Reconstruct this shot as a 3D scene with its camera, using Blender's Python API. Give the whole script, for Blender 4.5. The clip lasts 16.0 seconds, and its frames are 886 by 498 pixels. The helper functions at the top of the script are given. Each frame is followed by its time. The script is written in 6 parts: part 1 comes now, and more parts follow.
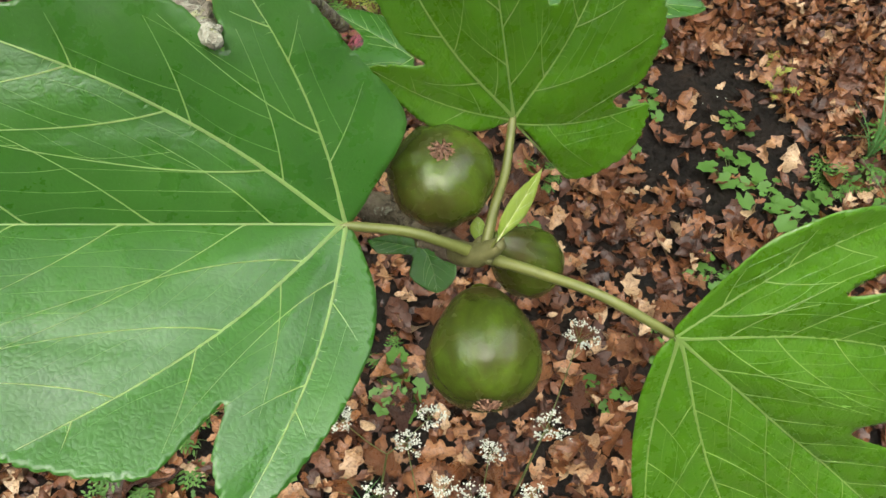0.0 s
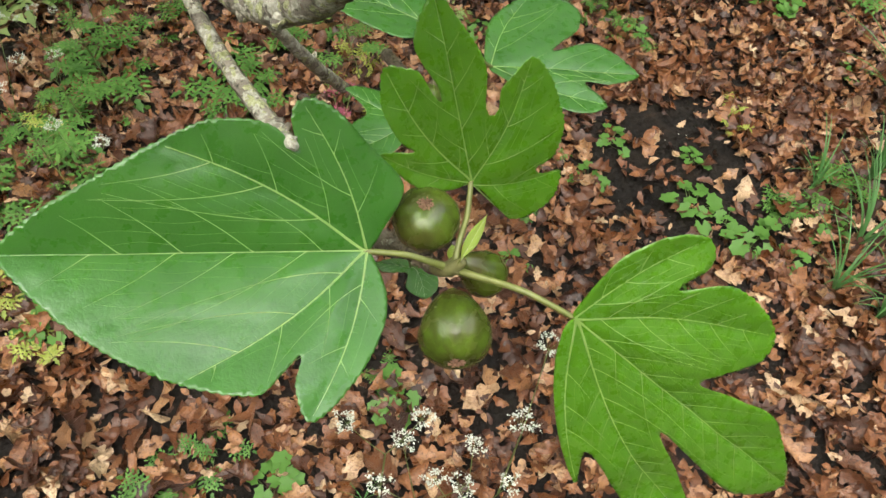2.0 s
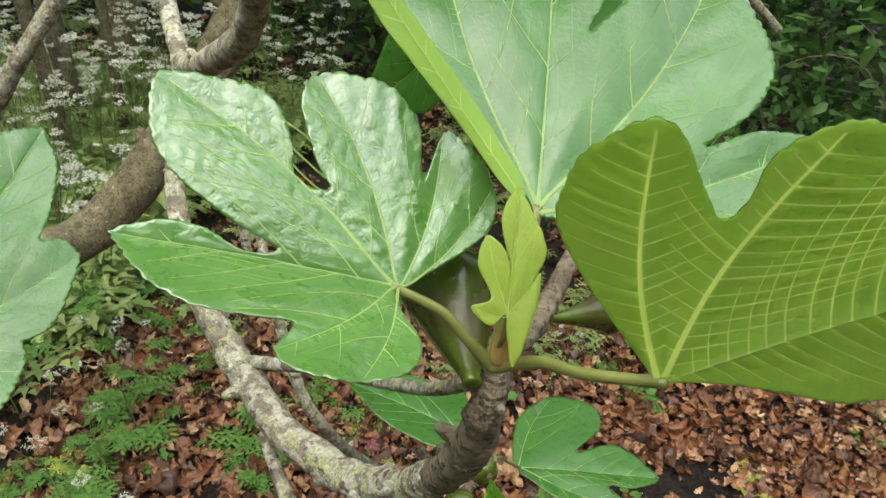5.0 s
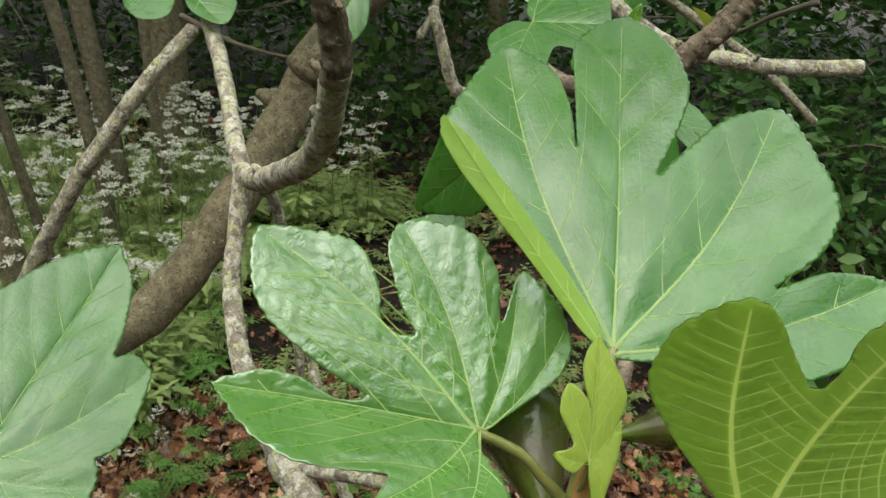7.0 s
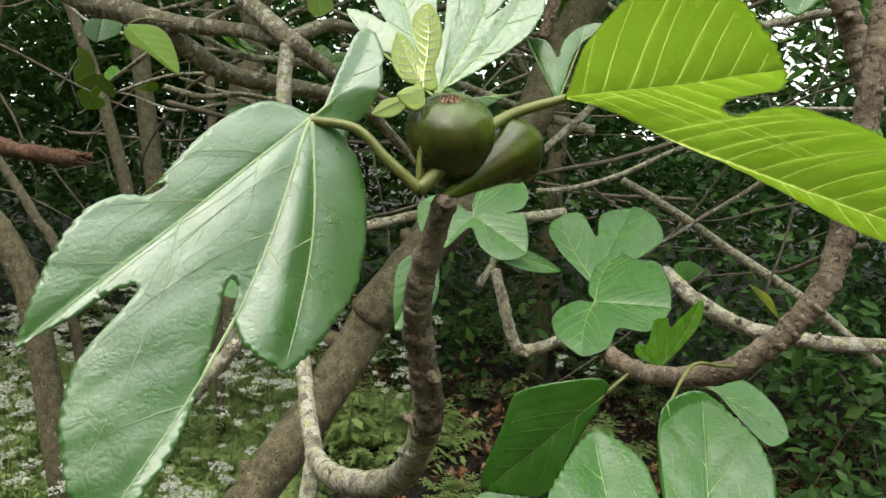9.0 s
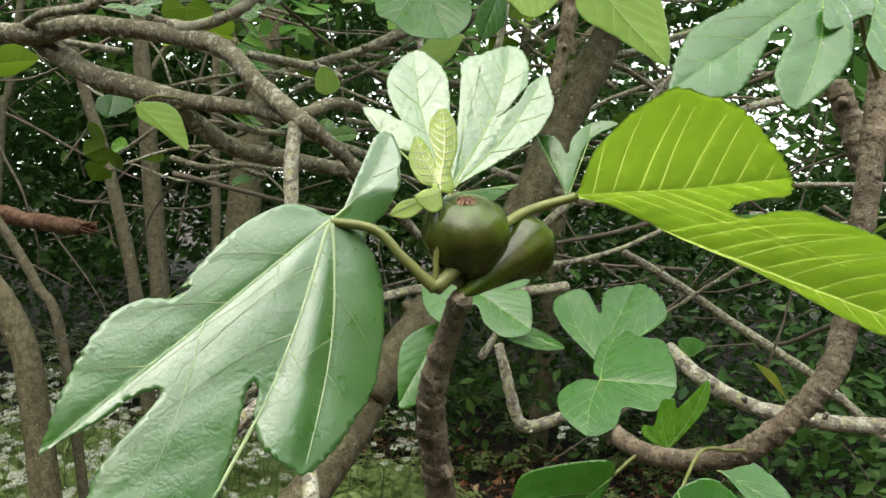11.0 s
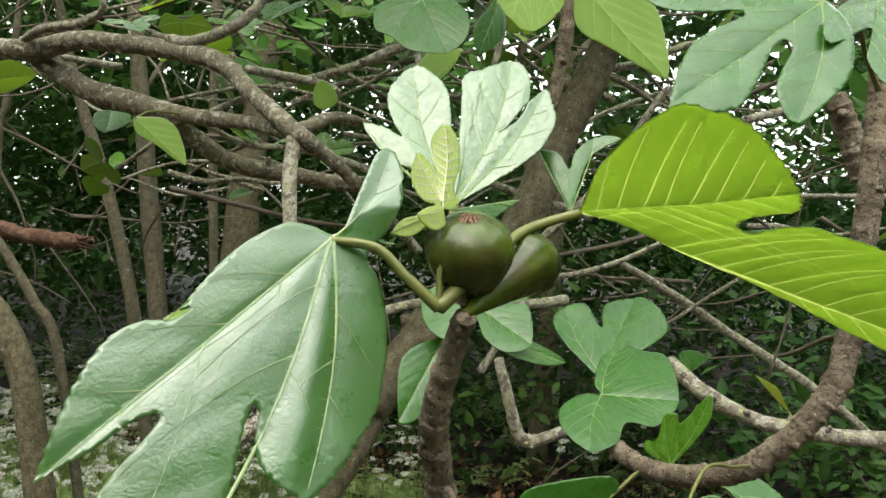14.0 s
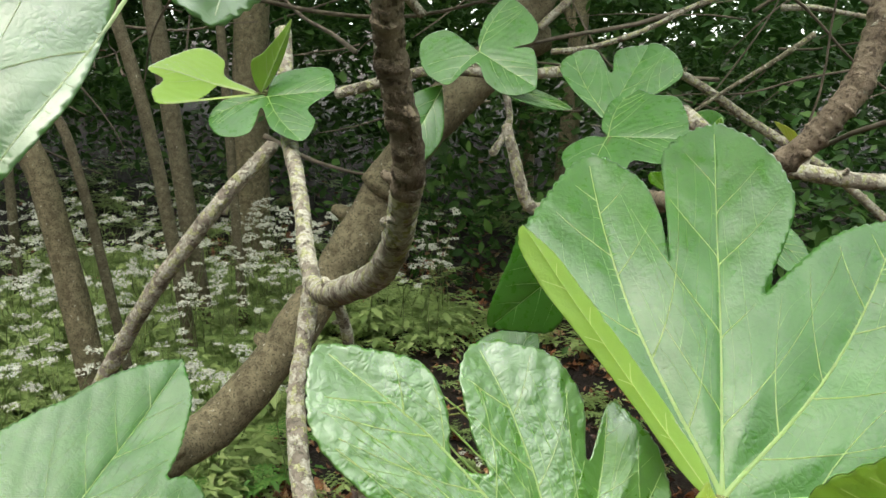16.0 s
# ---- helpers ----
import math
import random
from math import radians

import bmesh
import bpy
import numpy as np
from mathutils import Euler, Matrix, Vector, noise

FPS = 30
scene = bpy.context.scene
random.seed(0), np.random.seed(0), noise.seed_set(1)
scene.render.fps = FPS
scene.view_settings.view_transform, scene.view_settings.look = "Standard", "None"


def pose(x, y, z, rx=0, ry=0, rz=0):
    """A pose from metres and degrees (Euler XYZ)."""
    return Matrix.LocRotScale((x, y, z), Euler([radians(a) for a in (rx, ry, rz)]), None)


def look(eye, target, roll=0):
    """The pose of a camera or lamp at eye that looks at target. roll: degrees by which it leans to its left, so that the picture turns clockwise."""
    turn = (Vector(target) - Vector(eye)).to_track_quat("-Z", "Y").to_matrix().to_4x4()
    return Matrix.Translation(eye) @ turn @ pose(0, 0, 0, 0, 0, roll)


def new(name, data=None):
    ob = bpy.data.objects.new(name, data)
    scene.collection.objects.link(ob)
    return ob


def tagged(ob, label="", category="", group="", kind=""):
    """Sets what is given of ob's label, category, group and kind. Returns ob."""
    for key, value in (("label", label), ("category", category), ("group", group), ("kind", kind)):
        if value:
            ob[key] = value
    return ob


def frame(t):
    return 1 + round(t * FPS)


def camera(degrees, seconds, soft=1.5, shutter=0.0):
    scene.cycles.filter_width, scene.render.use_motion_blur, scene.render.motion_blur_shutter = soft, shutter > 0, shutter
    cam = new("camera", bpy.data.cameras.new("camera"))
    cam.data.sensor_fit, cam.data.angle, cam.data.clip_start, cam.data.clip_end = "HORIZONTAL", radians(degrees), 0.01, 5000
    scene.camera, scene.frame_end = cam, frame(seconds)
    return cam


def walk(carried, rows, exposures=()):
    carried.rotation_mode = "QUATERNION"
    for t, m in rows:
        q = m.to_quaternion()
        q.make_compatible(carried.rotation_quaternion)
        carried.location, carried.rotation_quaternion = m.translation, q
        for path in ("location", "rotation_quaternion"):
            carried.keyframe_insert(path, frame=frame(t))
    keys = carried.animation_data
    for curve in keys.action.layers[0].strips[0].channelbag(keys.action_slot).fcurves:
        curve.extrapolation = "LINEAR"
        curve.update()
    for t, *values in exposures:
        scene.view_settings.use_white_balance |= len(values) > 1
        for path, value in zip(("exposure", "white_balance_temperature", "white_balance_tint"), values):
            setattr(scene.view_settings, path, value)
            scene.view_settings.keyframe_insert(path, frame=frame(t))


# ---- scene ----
cam = camera(60.3, 16.0)
PATH = [
    (0, (0.0000, 0.0000, 1.4555), (0.000, 0.897, 0.083), 6.0),
    (0.5, (0.0019, -0.0316, 1.4981), (0.003, 0.880, 0.134), 6.1),
    (1, (0.0094, -0.0611, 1.5350), (0.009, 0.862, 0.179), 5.9),
    (1.5, (0.0091, -0.0947, 1.5810), (0.019, 0.848, 0.239), 5.7),
    (2, (0.0050, -0.1123, 1.6113), (0.019, 0.839, 0.276), 5.8),
    (2.5, (-0.0079, -0.1244, 1.6474), (0.001, 0.846, 0.326), 6.0),
    (3, (-0.0330, -0.1237, 1.6835), (-0.041, 0.933, 0.430), 6.5),
    (3.5, (-0.0430, -0.1087, 1.7040), (-0.076, 1.066, 0.560), 6.0),
    (4, (-0.0431, -0.1019, 1.7195), (-0.098, 1.182, 0.701), 5.3),
    (4.2, (-0.0374, -0.0991, 1.7245), (-0.103, 1.231, 0.767), 5.1),
    (6.3, (-0.0443, -0.1034, 1.7400), (-0.120, 1.335, 0.956), 5.3),
    (6.5, (-0.0518, -0.1033, 1.7433), (-0.147, 1.344, 0.977), 4.9),
    (7, (-0.0572, -0.1012, 1.7573), (-0.220, 1.378, 1.068), 3.9),
    (7.5, (-0.0626, -0.1025, 1.7810), (-0.264, 1.410, 1.179), 4.0),
    (8, (-0.0757, -0.1045, 1.8032), (-0.311, 1.441, 1.305), 3.6),
    (8.5, (-0.0860, -0.1054, 1.8212), (-0.368, 1.466, 1.447), 3.8),
    (9, (-0.0834, -0.1052, 1.8417), (-0.397, 1.482, 1.572), 3.6),
    (9.5, (-0.0907, -0.1077, 1.8524), (-0.413, 1.487, 1.652), 3.6),
    (10, (-0.0913, -0.1101, 1.8532), (-0.413, 1.489, 1.685), 3.8),
    (12.5, (-0.0904, -0.1137, 1.8663), (-0.414, 1.490, 1.763), 3.5),
    (13, (-0.0944, -0.1161, 1.8680), (-0.415, 1.489, 1.765), 3.5),
    (13.5, (-0.0956, -0.1141, 1.8639), (-0.416, 1.491, 1.764), 3.5),
    (14, (-0.0947, -0.1068, 1.8589), (-0.416, 1.499, 1.757), 3.5),
    (14.5, (-0.0970, -0.0990, 1.8450), (-0.480, 1.854, 1.669), 3.6),
    (15, (-0.0955, -0.0860, 1.8050), (-0.485, 1.852, 1.499), 3.4),
    (15.5, (-0.0920, -0.0790, 1.7750), (-0.455, 1.826, 1.284), 3.6),
    (16, (-0.0630, -0.0750, 1.7480), (-0.475, 1.797, 1.178), 2.5),
]
EXPOSURES = [(0, 1.95), (2.5, 2.12), (3.4, 2.10), (4.2, 1.98), (6.3, 1.84), (7.5, 1.64), (9, 1.68), (10, 1.76), (12.5, 1.8), (14.5, 1.74), (15.0, 1.5), (15.5, 1.64), (16, 1.88)]
walk(cam, [(t, look(eye, target, roll)) for t, eye, target, roll in PATH], EXPOSURES)

from mathutils import geometry

# ---- light: an overcast spring day, soft and even ----
world = bpy.data.worlds.new("overcast_sky")
scene.world = world
world.use_nodes = True
wn = world.node_tree.nodes
sky = wn.new("ShaderNodeTexSky")
sky.sky_type, sky.sun_disc = "NISHITA", False
sky.sun_elevation, sky.sun_rotation = radians(58), radians(200)
sky.air_density, sky.dust_density, sky.ozone_density = 1.0, 6.0, 1.0
wn["Background"].inputs["Strength"].default_value = 0.15
haze = wn.new("ShaderNodeMix")
haze.data_type = "RGBA"
haze.inputs["Factor"].default_value = 0.75
haze.inputs["B"].default_value = (7.6, 8.0, 7.3, 1)
world.node_tree.links.new(sky.outputs["Color"], haze.inputs["A"])
world.node_tree.links.new(haze.outputs["Result"], wn["Background"].inputs["Color"])
sun = new("sun", bpy.data.lights.new("sun", "SUN"))
sun.data.energy, sun.data.angle, sun.data.color = 0.6, radians(60), (1.0, 0.97, 0.92)
sun.matrix_world = look((0, 0, 8), (0.4, 0.9, 3.0))


# ---- materials ----
def rgb(c):
    return (*c, 1.0)


class Mat:
    """A small builder for node materials."""

    def __init__(self, name, rough=0.6, spec=0.5):
        self.m = bpy.data.materials.new(name)
        self.m.use_nodes = True
        self.t = self.m.node_tree
        self.b = self.t.nodes["Principled BSDF"]
        self.out = self.t.nodes["Material Output"]
        self.b.inputs["Roughness"].default_value = rough
        self.b.inputs["Specular IOR Level"].default_value = spec

    def node(self, kind, **inputs):
        n = self.t.nodes.new(kind)
        for k, v in inputs.items():
            self.put(n, k.replace("_", " "), v)
        return n

    def put(self, n, key, v):
        if isinstance(v, bpy.types.NodeSocket):
            self.t.links.new(v, n.inputs[key])
        else:
            n.inputs[key].default_value = v

    def coords(self, uv=False):
        if not uv:
            return self.t.nodes.new("ShaderNodeTexCoord").outputs["Object"]
        return self.t.nodes.new("ShaderNodeTexCoord").outputs["UV"]

    def noise(self, scale, detail=4, rough=0.6, uv=False, vec=None):
        n = self.node("ShaderNodeTexNoise", Scale=scale, Detail=detail, Roughness=rough)
        self.put(n, "Vector", vec or self.coords(uv))
        return n.outputs["Fac"]

    def cells(self, scale, uv=False, feature="F1", out="Distance"):
        n = self.t.nodes.new("ShaderNodeTexVoronoi")
        n.feature = feature
        n.inputs["Scale"].default_value = scale
        self.put(n, "Vector", self.coords(uv))
        return n.outputs[out]

    def ramp(self, fac, *stops):
        n = self.t.nodes.new("ShaderNodeValToRGB")
        self.put(n, "Fac", fac)
        e = n.color_ramp.elements
        while len(e) < len(stops):
            e.new(0.5)
        for el, (p, c) in zip(e, stops):
            el.position, el.color = p, rgb(c) if len(c) == 3 else c
        return n.outputs["Color"]

    def mix(self, fac, a, b, blend="MIX"):
        n = self.t.nodes.new("ShaderNodeMix")
        n.data_type, n.blend_type = "RGBA", blend
        for k, v in ((0, fac), (6, a), (7, b)):
            if isinstance(v, bpy.types.NodeSocket):
                self.t.links.new(v, n.inputs[k])
            else:
                n.inputs[k].default_value = rgb(v) if k else v
        return n.outputs[2]

    def math(self, op, a, b=0.0):
        n = self.t.nodes.new("ShaderNodeMath")
        n.operation = op
        for i, v in enumerate((a, b)):
            if isinstance(v, bpy.types.NodeSocket):
                self.t.links.new(v, n.inputs[i])
            else:
                n.inputs[i].default_value = v
        return n.outputs[0]

    def random(self, island=False):
        if island:
            return self.t.nodes.new("ShaderNodeNewGeometry").outputs["Random Per Island"]
        return self.t.nodes.new("ShaderNodeObjectInfo").outputs["Random"]

    def colour(self, c):
        self.put(self.b, "Base Color", c if isinstance(c, bpy.types.NodeSocket) else rgb(c))
        return self

    def rough(self, v):
        self.put(self.b, "Roughness", v)
        return self

    def bump(self, height, strength=0.3, distance=0.001):
        n = self.node("ShaderNodeBump", Strength=strength, Distance=distance, Height=height)
        self.t.links.new(n.outputs["Normal"], self.b.inputs["Normal"])
        return self

    def shine(self, colour, share, clear=False):
        """Light that passes through a thin blade; clear: without scattering it."""
        tr = self.t.nodes.new("ShaderNodeBsdfTransparent" if clear else "ShaderNodeBsdfTranslucent")
        self.put(tr, "Color", colour if isinstance(colour, bpy.types.NodeSocket) else rgb(colour))
        mx = self.t.nodes.new("ShaderNodeMixShader")
        mx.inputs[0].default_value = share
        self.t.links.new(self.b.outputs[0], mx.inputs[1])
        self.t.links.new(tr.outputs[0], mx.inputs[2])
        self.t.links.new(mx.outputs[0], self.out.inputs["Surface"])
        self.last = mx
        return self

    def wax(self, ior, rough, normal=None):
        """A waxy film that mirrors the sky over the whole blade."""
        self.b.inputs["Specular IOR Level"].default_value = 0.0
        fr = self.node("ShaderNodeFresnel", IOR=ior)
        gl = self.t.nodes.new("ShaderNodeBsdfGlossy")
        self.put(gl, "Roughness", rough)
        for n in self.t.nodes:
            if n.bl_idname == "ShaderNodeBump":
                self.t.links.new(n.outputs["Normal"], gl.inputs["Normal"])
                self.t.links.new(n.outputs["Normal"], fr.inputs["Normal"])
        mx = self.t.nodes.new("ShaderNodeMixShader")
        self.t.links.new(fr.outputs[0], mx.inputs[0])
        self.t.links.new(self.last.outputs[0], mx.inputs[1])
        self.t.links.new(gl.outputs[0], mx.inputs[2])
        self.t.links.new(mx.outputs[0], self.out.inputs["Surface"])
        return self


def leaf_material(name, dark, mid, light, rough, share, glow, relief, ior=1.6, clear=False, coarse=0.5):
    """A leaf blade: mottled green, a net of fine veins with swollen fields between them, and a waxy film."""
    m = Mat(name, rough, 0.5)
    big = m.noise(2.6, 4, 0.6, uv=True)
    small = m.noise(46, 4, 0.65, uv=True)
    c = m.ramp(big, (0.3, dark), (0.52, mid), (0.75, light))
    c = m.mix(m.math("MULTIPLY", small, 0.30), c, light)
    warp = m.node("ShaderNodeVectorMath")
    warp.operation = "ADD"
    drift = m.t.nodes.new("ShaderNodeTexNoise")
    drift.inputs["Scale"].default_value = 9
    m.put(drift, "Vector", m.coords(True))
    soft = m.node("ShaderNodeVectorMath")
    soft.operation = "SCALE"
    soft.inputs["Scale"].default_value = 0.09
    m.t.links.new(drift.outputs["Color"], soft.inputs[0])
    m.t.links.new(m.coords(True), warp.inputs[0])
    m.t.links.new(soft.outputs[0], warp.inputs[1])

    def net(scale):
        n = m.t.nodes.new("ShaderNodeTexVoronoi")
        n.feature = "DISTANCE_TO_EDGE"
        n.inputs["Scale"].default_value = scale
        m.t.links.new(warp.outputs[0], n.inputs["Vector"])
        return n.outputs["Distance"]

    wide, fine = net(13), net(42)
    c = m.mix(m.ramp(wide, (0.0, (0.36,) * 3), (0.045, (0.0,) * 3)), c, light)
    c = m.mix(m.ramp(fine, (0.0, (0.30,) * 3), (0.07, (0.0,) * 3)), c, light)
    blotch = m.ramp(m.noise(17, 5, 0.75, uv=True), (0.58, (0, 0, 0)), (0.70, (0.5,) * 3))
    c = m.mix(blotch, c, tuple(0.72 * v for v in dark))
    specks = m.ramp(m.noise(130, 2, 0.5, uv=True), (0.69, (0, 0, 0)), (0.75, (1, 1, 1)))
    c = m.mix(m.math("MULTIPLY", specks, 0.30), c, (0.5, 0.55, 0.4))
    m.colour(c)
    gloss = m.ramp(m.noise(7, 4, 0.65, uv=True), (0.3, (rough - 0.12,) * 3), (0.7, (rough + 0.14,) * 3))
    h = m.math("ADD", m.math("MULTIPLY", m.ramp(wide, (0.0, (0.0,) * 3), (0.22, (1.0,) * 3)), coarse), m.math("MULTIPLY", m.ramp(fine, (0.0, (0.0,) * 3), (0.3, (1.0,) * 3)), 0.45))
    h = m.math("ADD", h, m.math("MULTIPLY", small, 0.5))
    m.bump(h, relief, 0.0012)
    return m.shine(m.mix(big, glow, tuple(0.8 * g for g in glow)), share, clear).wax(ior, gloss).m


LEAF_TOP = leaf_material("fig_leaf_upper", (0.019, 0.088, 0.008), (0.031, 0.124, 0.012), (0.056, 0.170, 0.025), 0.31, 0.20, (0.34, 0.70, 0.05), 0.15, 1.62)
LEAF_WAXY = leaf_material("waxy_fig_leaf_upper", (0.030, 0.104, 0.015), (0.046, 0.145, 0.025), (0.074, 0.190, 0.044), 0.34, 0.30, (0.42, 0.78, 0.08), 0.12, 2.1)
LEAF_FRESH = leaf_material("fig_leaf_fresh_upper", (0.052, 0.172, 0.006), (0.076, 0.222, 0.008), (0.114, 0.280, 0.020), 0.28, 0.28, (0.46, 0.78, 0.06), 0.26, 1.8, coarse=0.2)
LEAF_CRISP = leaf_material("crinkled_fig_leaf_upper", (0.034, 0.120, 0.010), (0.050, 0.158, 0.015), (0.080, 0.205, 0.030), 0.31, 0.26, (0.46, 0.78, 0.06), 0.17, 2.1, coarse=0.2)
# lighter see-through copy of the upper face, for leaves that look lit from behind
LEAF_BACKLIT = leaf_material("backlit_fig_leaf_upper", (0.06, 0.16, 0.012), (0.08, 0.20, 0.016), (0.12, 0.26, 0.03), 0.30, 0.65, (0.70, 0.88, 0.20), 0.3, 1.3, True)
LEAF_UNDER = leaf_material("fig_leaf_underside", (0.19, 0.35, 0.050), (0.23, 0.41, 0.065), (0.31, 0.49, 0.12), 0.60, 0.69, (0.74, 0.94, 0.22), 0.4, 1.3)
LEAF_YOUNG = leaf_material("fig_leaf_young", (0.19, 0.31, 0.035), (0.24, 0.37, 0.05), (0.32, 0.45, 0.10), 0.40, 0.52, (0.95, 1.0, 0.30), 0.35, 1.4)


def plain(name, c1, c2, scale, rough, spec=0.5, relief=0.3, dist=0.001, glow=None, share=0.2, clear=False):
    m = Mat(name, rough, spec)
    n = m.noise(scale, 5, 0.65)
    m.colour(m.ramp(n, (0.3, c1), (0.7, c2)))
    m.bump(m.noise(scale * 4, 4), relief, dist)
    if glow:
        m.shine(glow, share, clear)
    return m.m


VEIN_SOFT = plain("fine_leaf_vein", (0.14, 0.29, 0.065), (0.20, 0.37, 0.10), 60, 0.36, 0.9, glow=(0.85, 1.0, 0.4), share=0.4)
VEIN_YOUNG = plain("young_leaf_vein", (0.66, 0.69, 0.36), (0.78, 0.80, 0.50), 60, 0.5)
VEIN_PALE = plain("pale_leaf_vein", (0.34, 0.47, 0.24), (0.46, 0.57, 0.33), 60, 0.38, 0.8, glow=(0.9, 1.0, 0.5), share=0.4)
# lit vein copy: brighter colour and glow for the backlit look
VEIN_LIT = plain("lit_leaf_vein", (0.50, 0.58, 0.24), (0.60, 0.67, 0.30), 60, 0.5, glow=(0.88, 0.98, 0.42), share=0.74)
VEIN = plain("leaf_vein", (0.22, 0.37, 0.10), (0.33, 0.47, 0.17), 60, 0.38, 0.8, glow=(0.95, 1.0, 0.55), share=0.55)
# clear vein copy for the upper face of backlit blades
VEIN_BACKLIT = plain("veins_of_backlit_leaf", (0.62, 0.70, 0.34), (0.74, 0.80, 0.44), 60, 0.5, glow=(0.95, 1.0, 0.55), share=0.62, clear=True)
PETIOLE = plain("leaf_stalk", (0.090, 0.104, 0.022), (0.190, 0.200, 0.055), 35, 0.42)


def bark_material(name, base1, base2, lichen1, lichen2, amount):
    """Bark with pits, pale crusts and leafy lichen; amount: how much of it is overgrown."""
    m = Mat(name, 0.85, 0.25)
    c = m.ramp(m.noise(38, 5, 0.65), (0.35, base1), (0.65, base2))
    pits = m.ramp(m.noise(190, 3), (0.54, (0, 0, 0)), (0.60, (0.7,) * 3))
    c = m.mix(pits, c, tuple(0.4 * v for v in base1))
    crust = m.ramp(m.noise(70, 4, 0.62), (0.60 - amount, (0, 0, 0)), (0.64 - amount, (1, 1, 1)))
    c = m.mix(m.math("MULTIPLY", crust, 0.85), c, m.ramp(m.noise(300, 2), (0.4, (0.36, 0.345, 0.27)), (0.6, (0.55, 0.53, 0.44))))
    patch = m.ramp(m.noise(95, 4, 0.65), (0.66 - amount, (0, 0, 0)), (0.69 - amount, (1, 1, 1)))
    c = m.mix(patch, c, m.ramp(m.noise(330, 3), (0.4, lichen1), (0.6, lichen2)))
    m.colour(c)
    h = m.math("ADD", m.noise(75, 6, 0.72), m.math("MULTIPLY", m.noise(320, 3), 0.5))
    h = m.math("ADD", h, m.math("MULTIPLY", m.math("ADD", patch, crust), 0.22))
    return m.bump(h, 0.9, 0.005).m


BARK = bark_material("lichened_bark", (0.15, 0.13, 0.10), (0.33, 0.29, 0.235), (0.29, 0.30, 0.13), (0.46, 0.46, 0.28), 0.112)
YOUNG_BARK = bark_material("young_bark", (0.110, 0.083, 0.056), (0.285, 0.232, 0.168), (0.30, 0.27, 0.20), (0.40, 0.37, 0.30), -0.04)
TRUNK_BARK = bark_material("trunk_bark", (0.098, 0.085, 0.050), (0.235, 0.203, 0.126), (0.16, 0.16, 0.07), (0.26, 0.25, 0.16), -0.05)
GREY_BARK = bark_material("sapling_bark", (0.095, 0.082, 0.052), (0.19, 0.168, 0.112), (0.22, 0.22, 0.12), (0.3, 0.3, 0.22), -0.06)
BOUGH_BARK = bark_material("bough_bark", (0.125, 0.110, 0.072), (0.265, 0.235, 0.168), (0.22, 0.24, 0.08), (0.35, 0.36, 0.18), 0.05)
ROTTEN = bark_material("rotten_wood", (0.06, 0.032, 0.02), (0.20, 0.11, 0.07), (0.3, 0.25, 0.2), (0.3, 0.25, 0.2), -0.1)


def fig_skin():
    m = Mat("fig_skin", 0.3, 0.38)
    streak = m.t.nodes.new("ShaderNodeMapping")
    m.put(streak, "Vector", m.coords())
    streak.inputs["Scale"].default_value = (1.0, 1.0, 0.32)
    along = streak.outputs["Vector"]
    c = m.ramp(m.noise(60, 4, 0.6, vec=along), (0.30, (0.026, 0.034, 0.005)), (0.5, (0.046, 0.070, 0.008)), (0.72, (0.085, 0.140, 0.012)))
    c = m.mix(m.ramp(m.noise(24, 5, 0.7), (0.45, (0, 0, 0)), (0.7, (0.75,) * 3)), c, (0.050, 0.030, 0.011))
    c = m.mix(m.ramp(m.cells(420), (0.0, (0.5,) * 3), (0.12, (0, 0, 0))), c, (0.26, 0.28, 0.11))
    m.colour(c)
    m.rough(m.ramp(m.noise(45, 3), (0.3, (0.16,) * 3), (0.7, (0.34,) * 3)))
    return m.bump(m.math("ADD", m.noise(140, 4), m.math("MULTIPLY", m.noise(34, 2), 2.0)), 0.3, 0.0014).m


FIG_SKIN = fig_skin()
FIG_EYE = plain("fig_eye_scales", (0.20, 0.085, 0.05), (0.48, 0.27, 0.18), 300, 0.7, relief=0.8)
GREEN_SHOOT = plain("green_shoot", (0.075, 0.080, 0.026), (0.17, 0.16, 0.06), 70, 0.55)
BUD = plain("bud_scales", (0.25, 0.07, 0.03), (0.32, 0.30, 0.08), 60, 0.5)


def litter_material(island):
    m = Mat("dead_leaf_litter" if island else "dead_leaf", 0.5, 0.5)
    r = m.random(island)
    c = m.ramp(r, (0.0, (0.022, 0.010, 0.007)), (0.22, (0.060, 0.022, 0.011)), (0.48, (0.158, 0.056, 0.019)), (0.72, (0.262, 0.108, 0.042)), (0.90, (0.39, 0.210, 0.100)), (1.0, (0.55, 0.39, 0.24)))
    c = m.mix(m.ramp(m.noise(45, 5, 0.7), (0.4, (0.0,) * 3), (0.75, (0.75,) * 3)), c, (0.10, 0.033, 0.015))
    c = m.mix(m.ramp(m.noise(160, 3, 0.7), (0.52, (0.0,) * 3), (0.62, (0.55,) * 3)), c, (0.035, 0.016, 0.010))
    m.colour(c)
    m.rough(m.ramp(m.noise(30, 3), (0.35, (0.20,) * 3), (0.65, (0.58,) * 3)))
    return m.bump(m.math("ADD", m.noise(150, 4), m.noise(55, 3)), 0.9, 0.003).m


LITTER, LITTER_ONE = litter_material(True), litter_material(False)


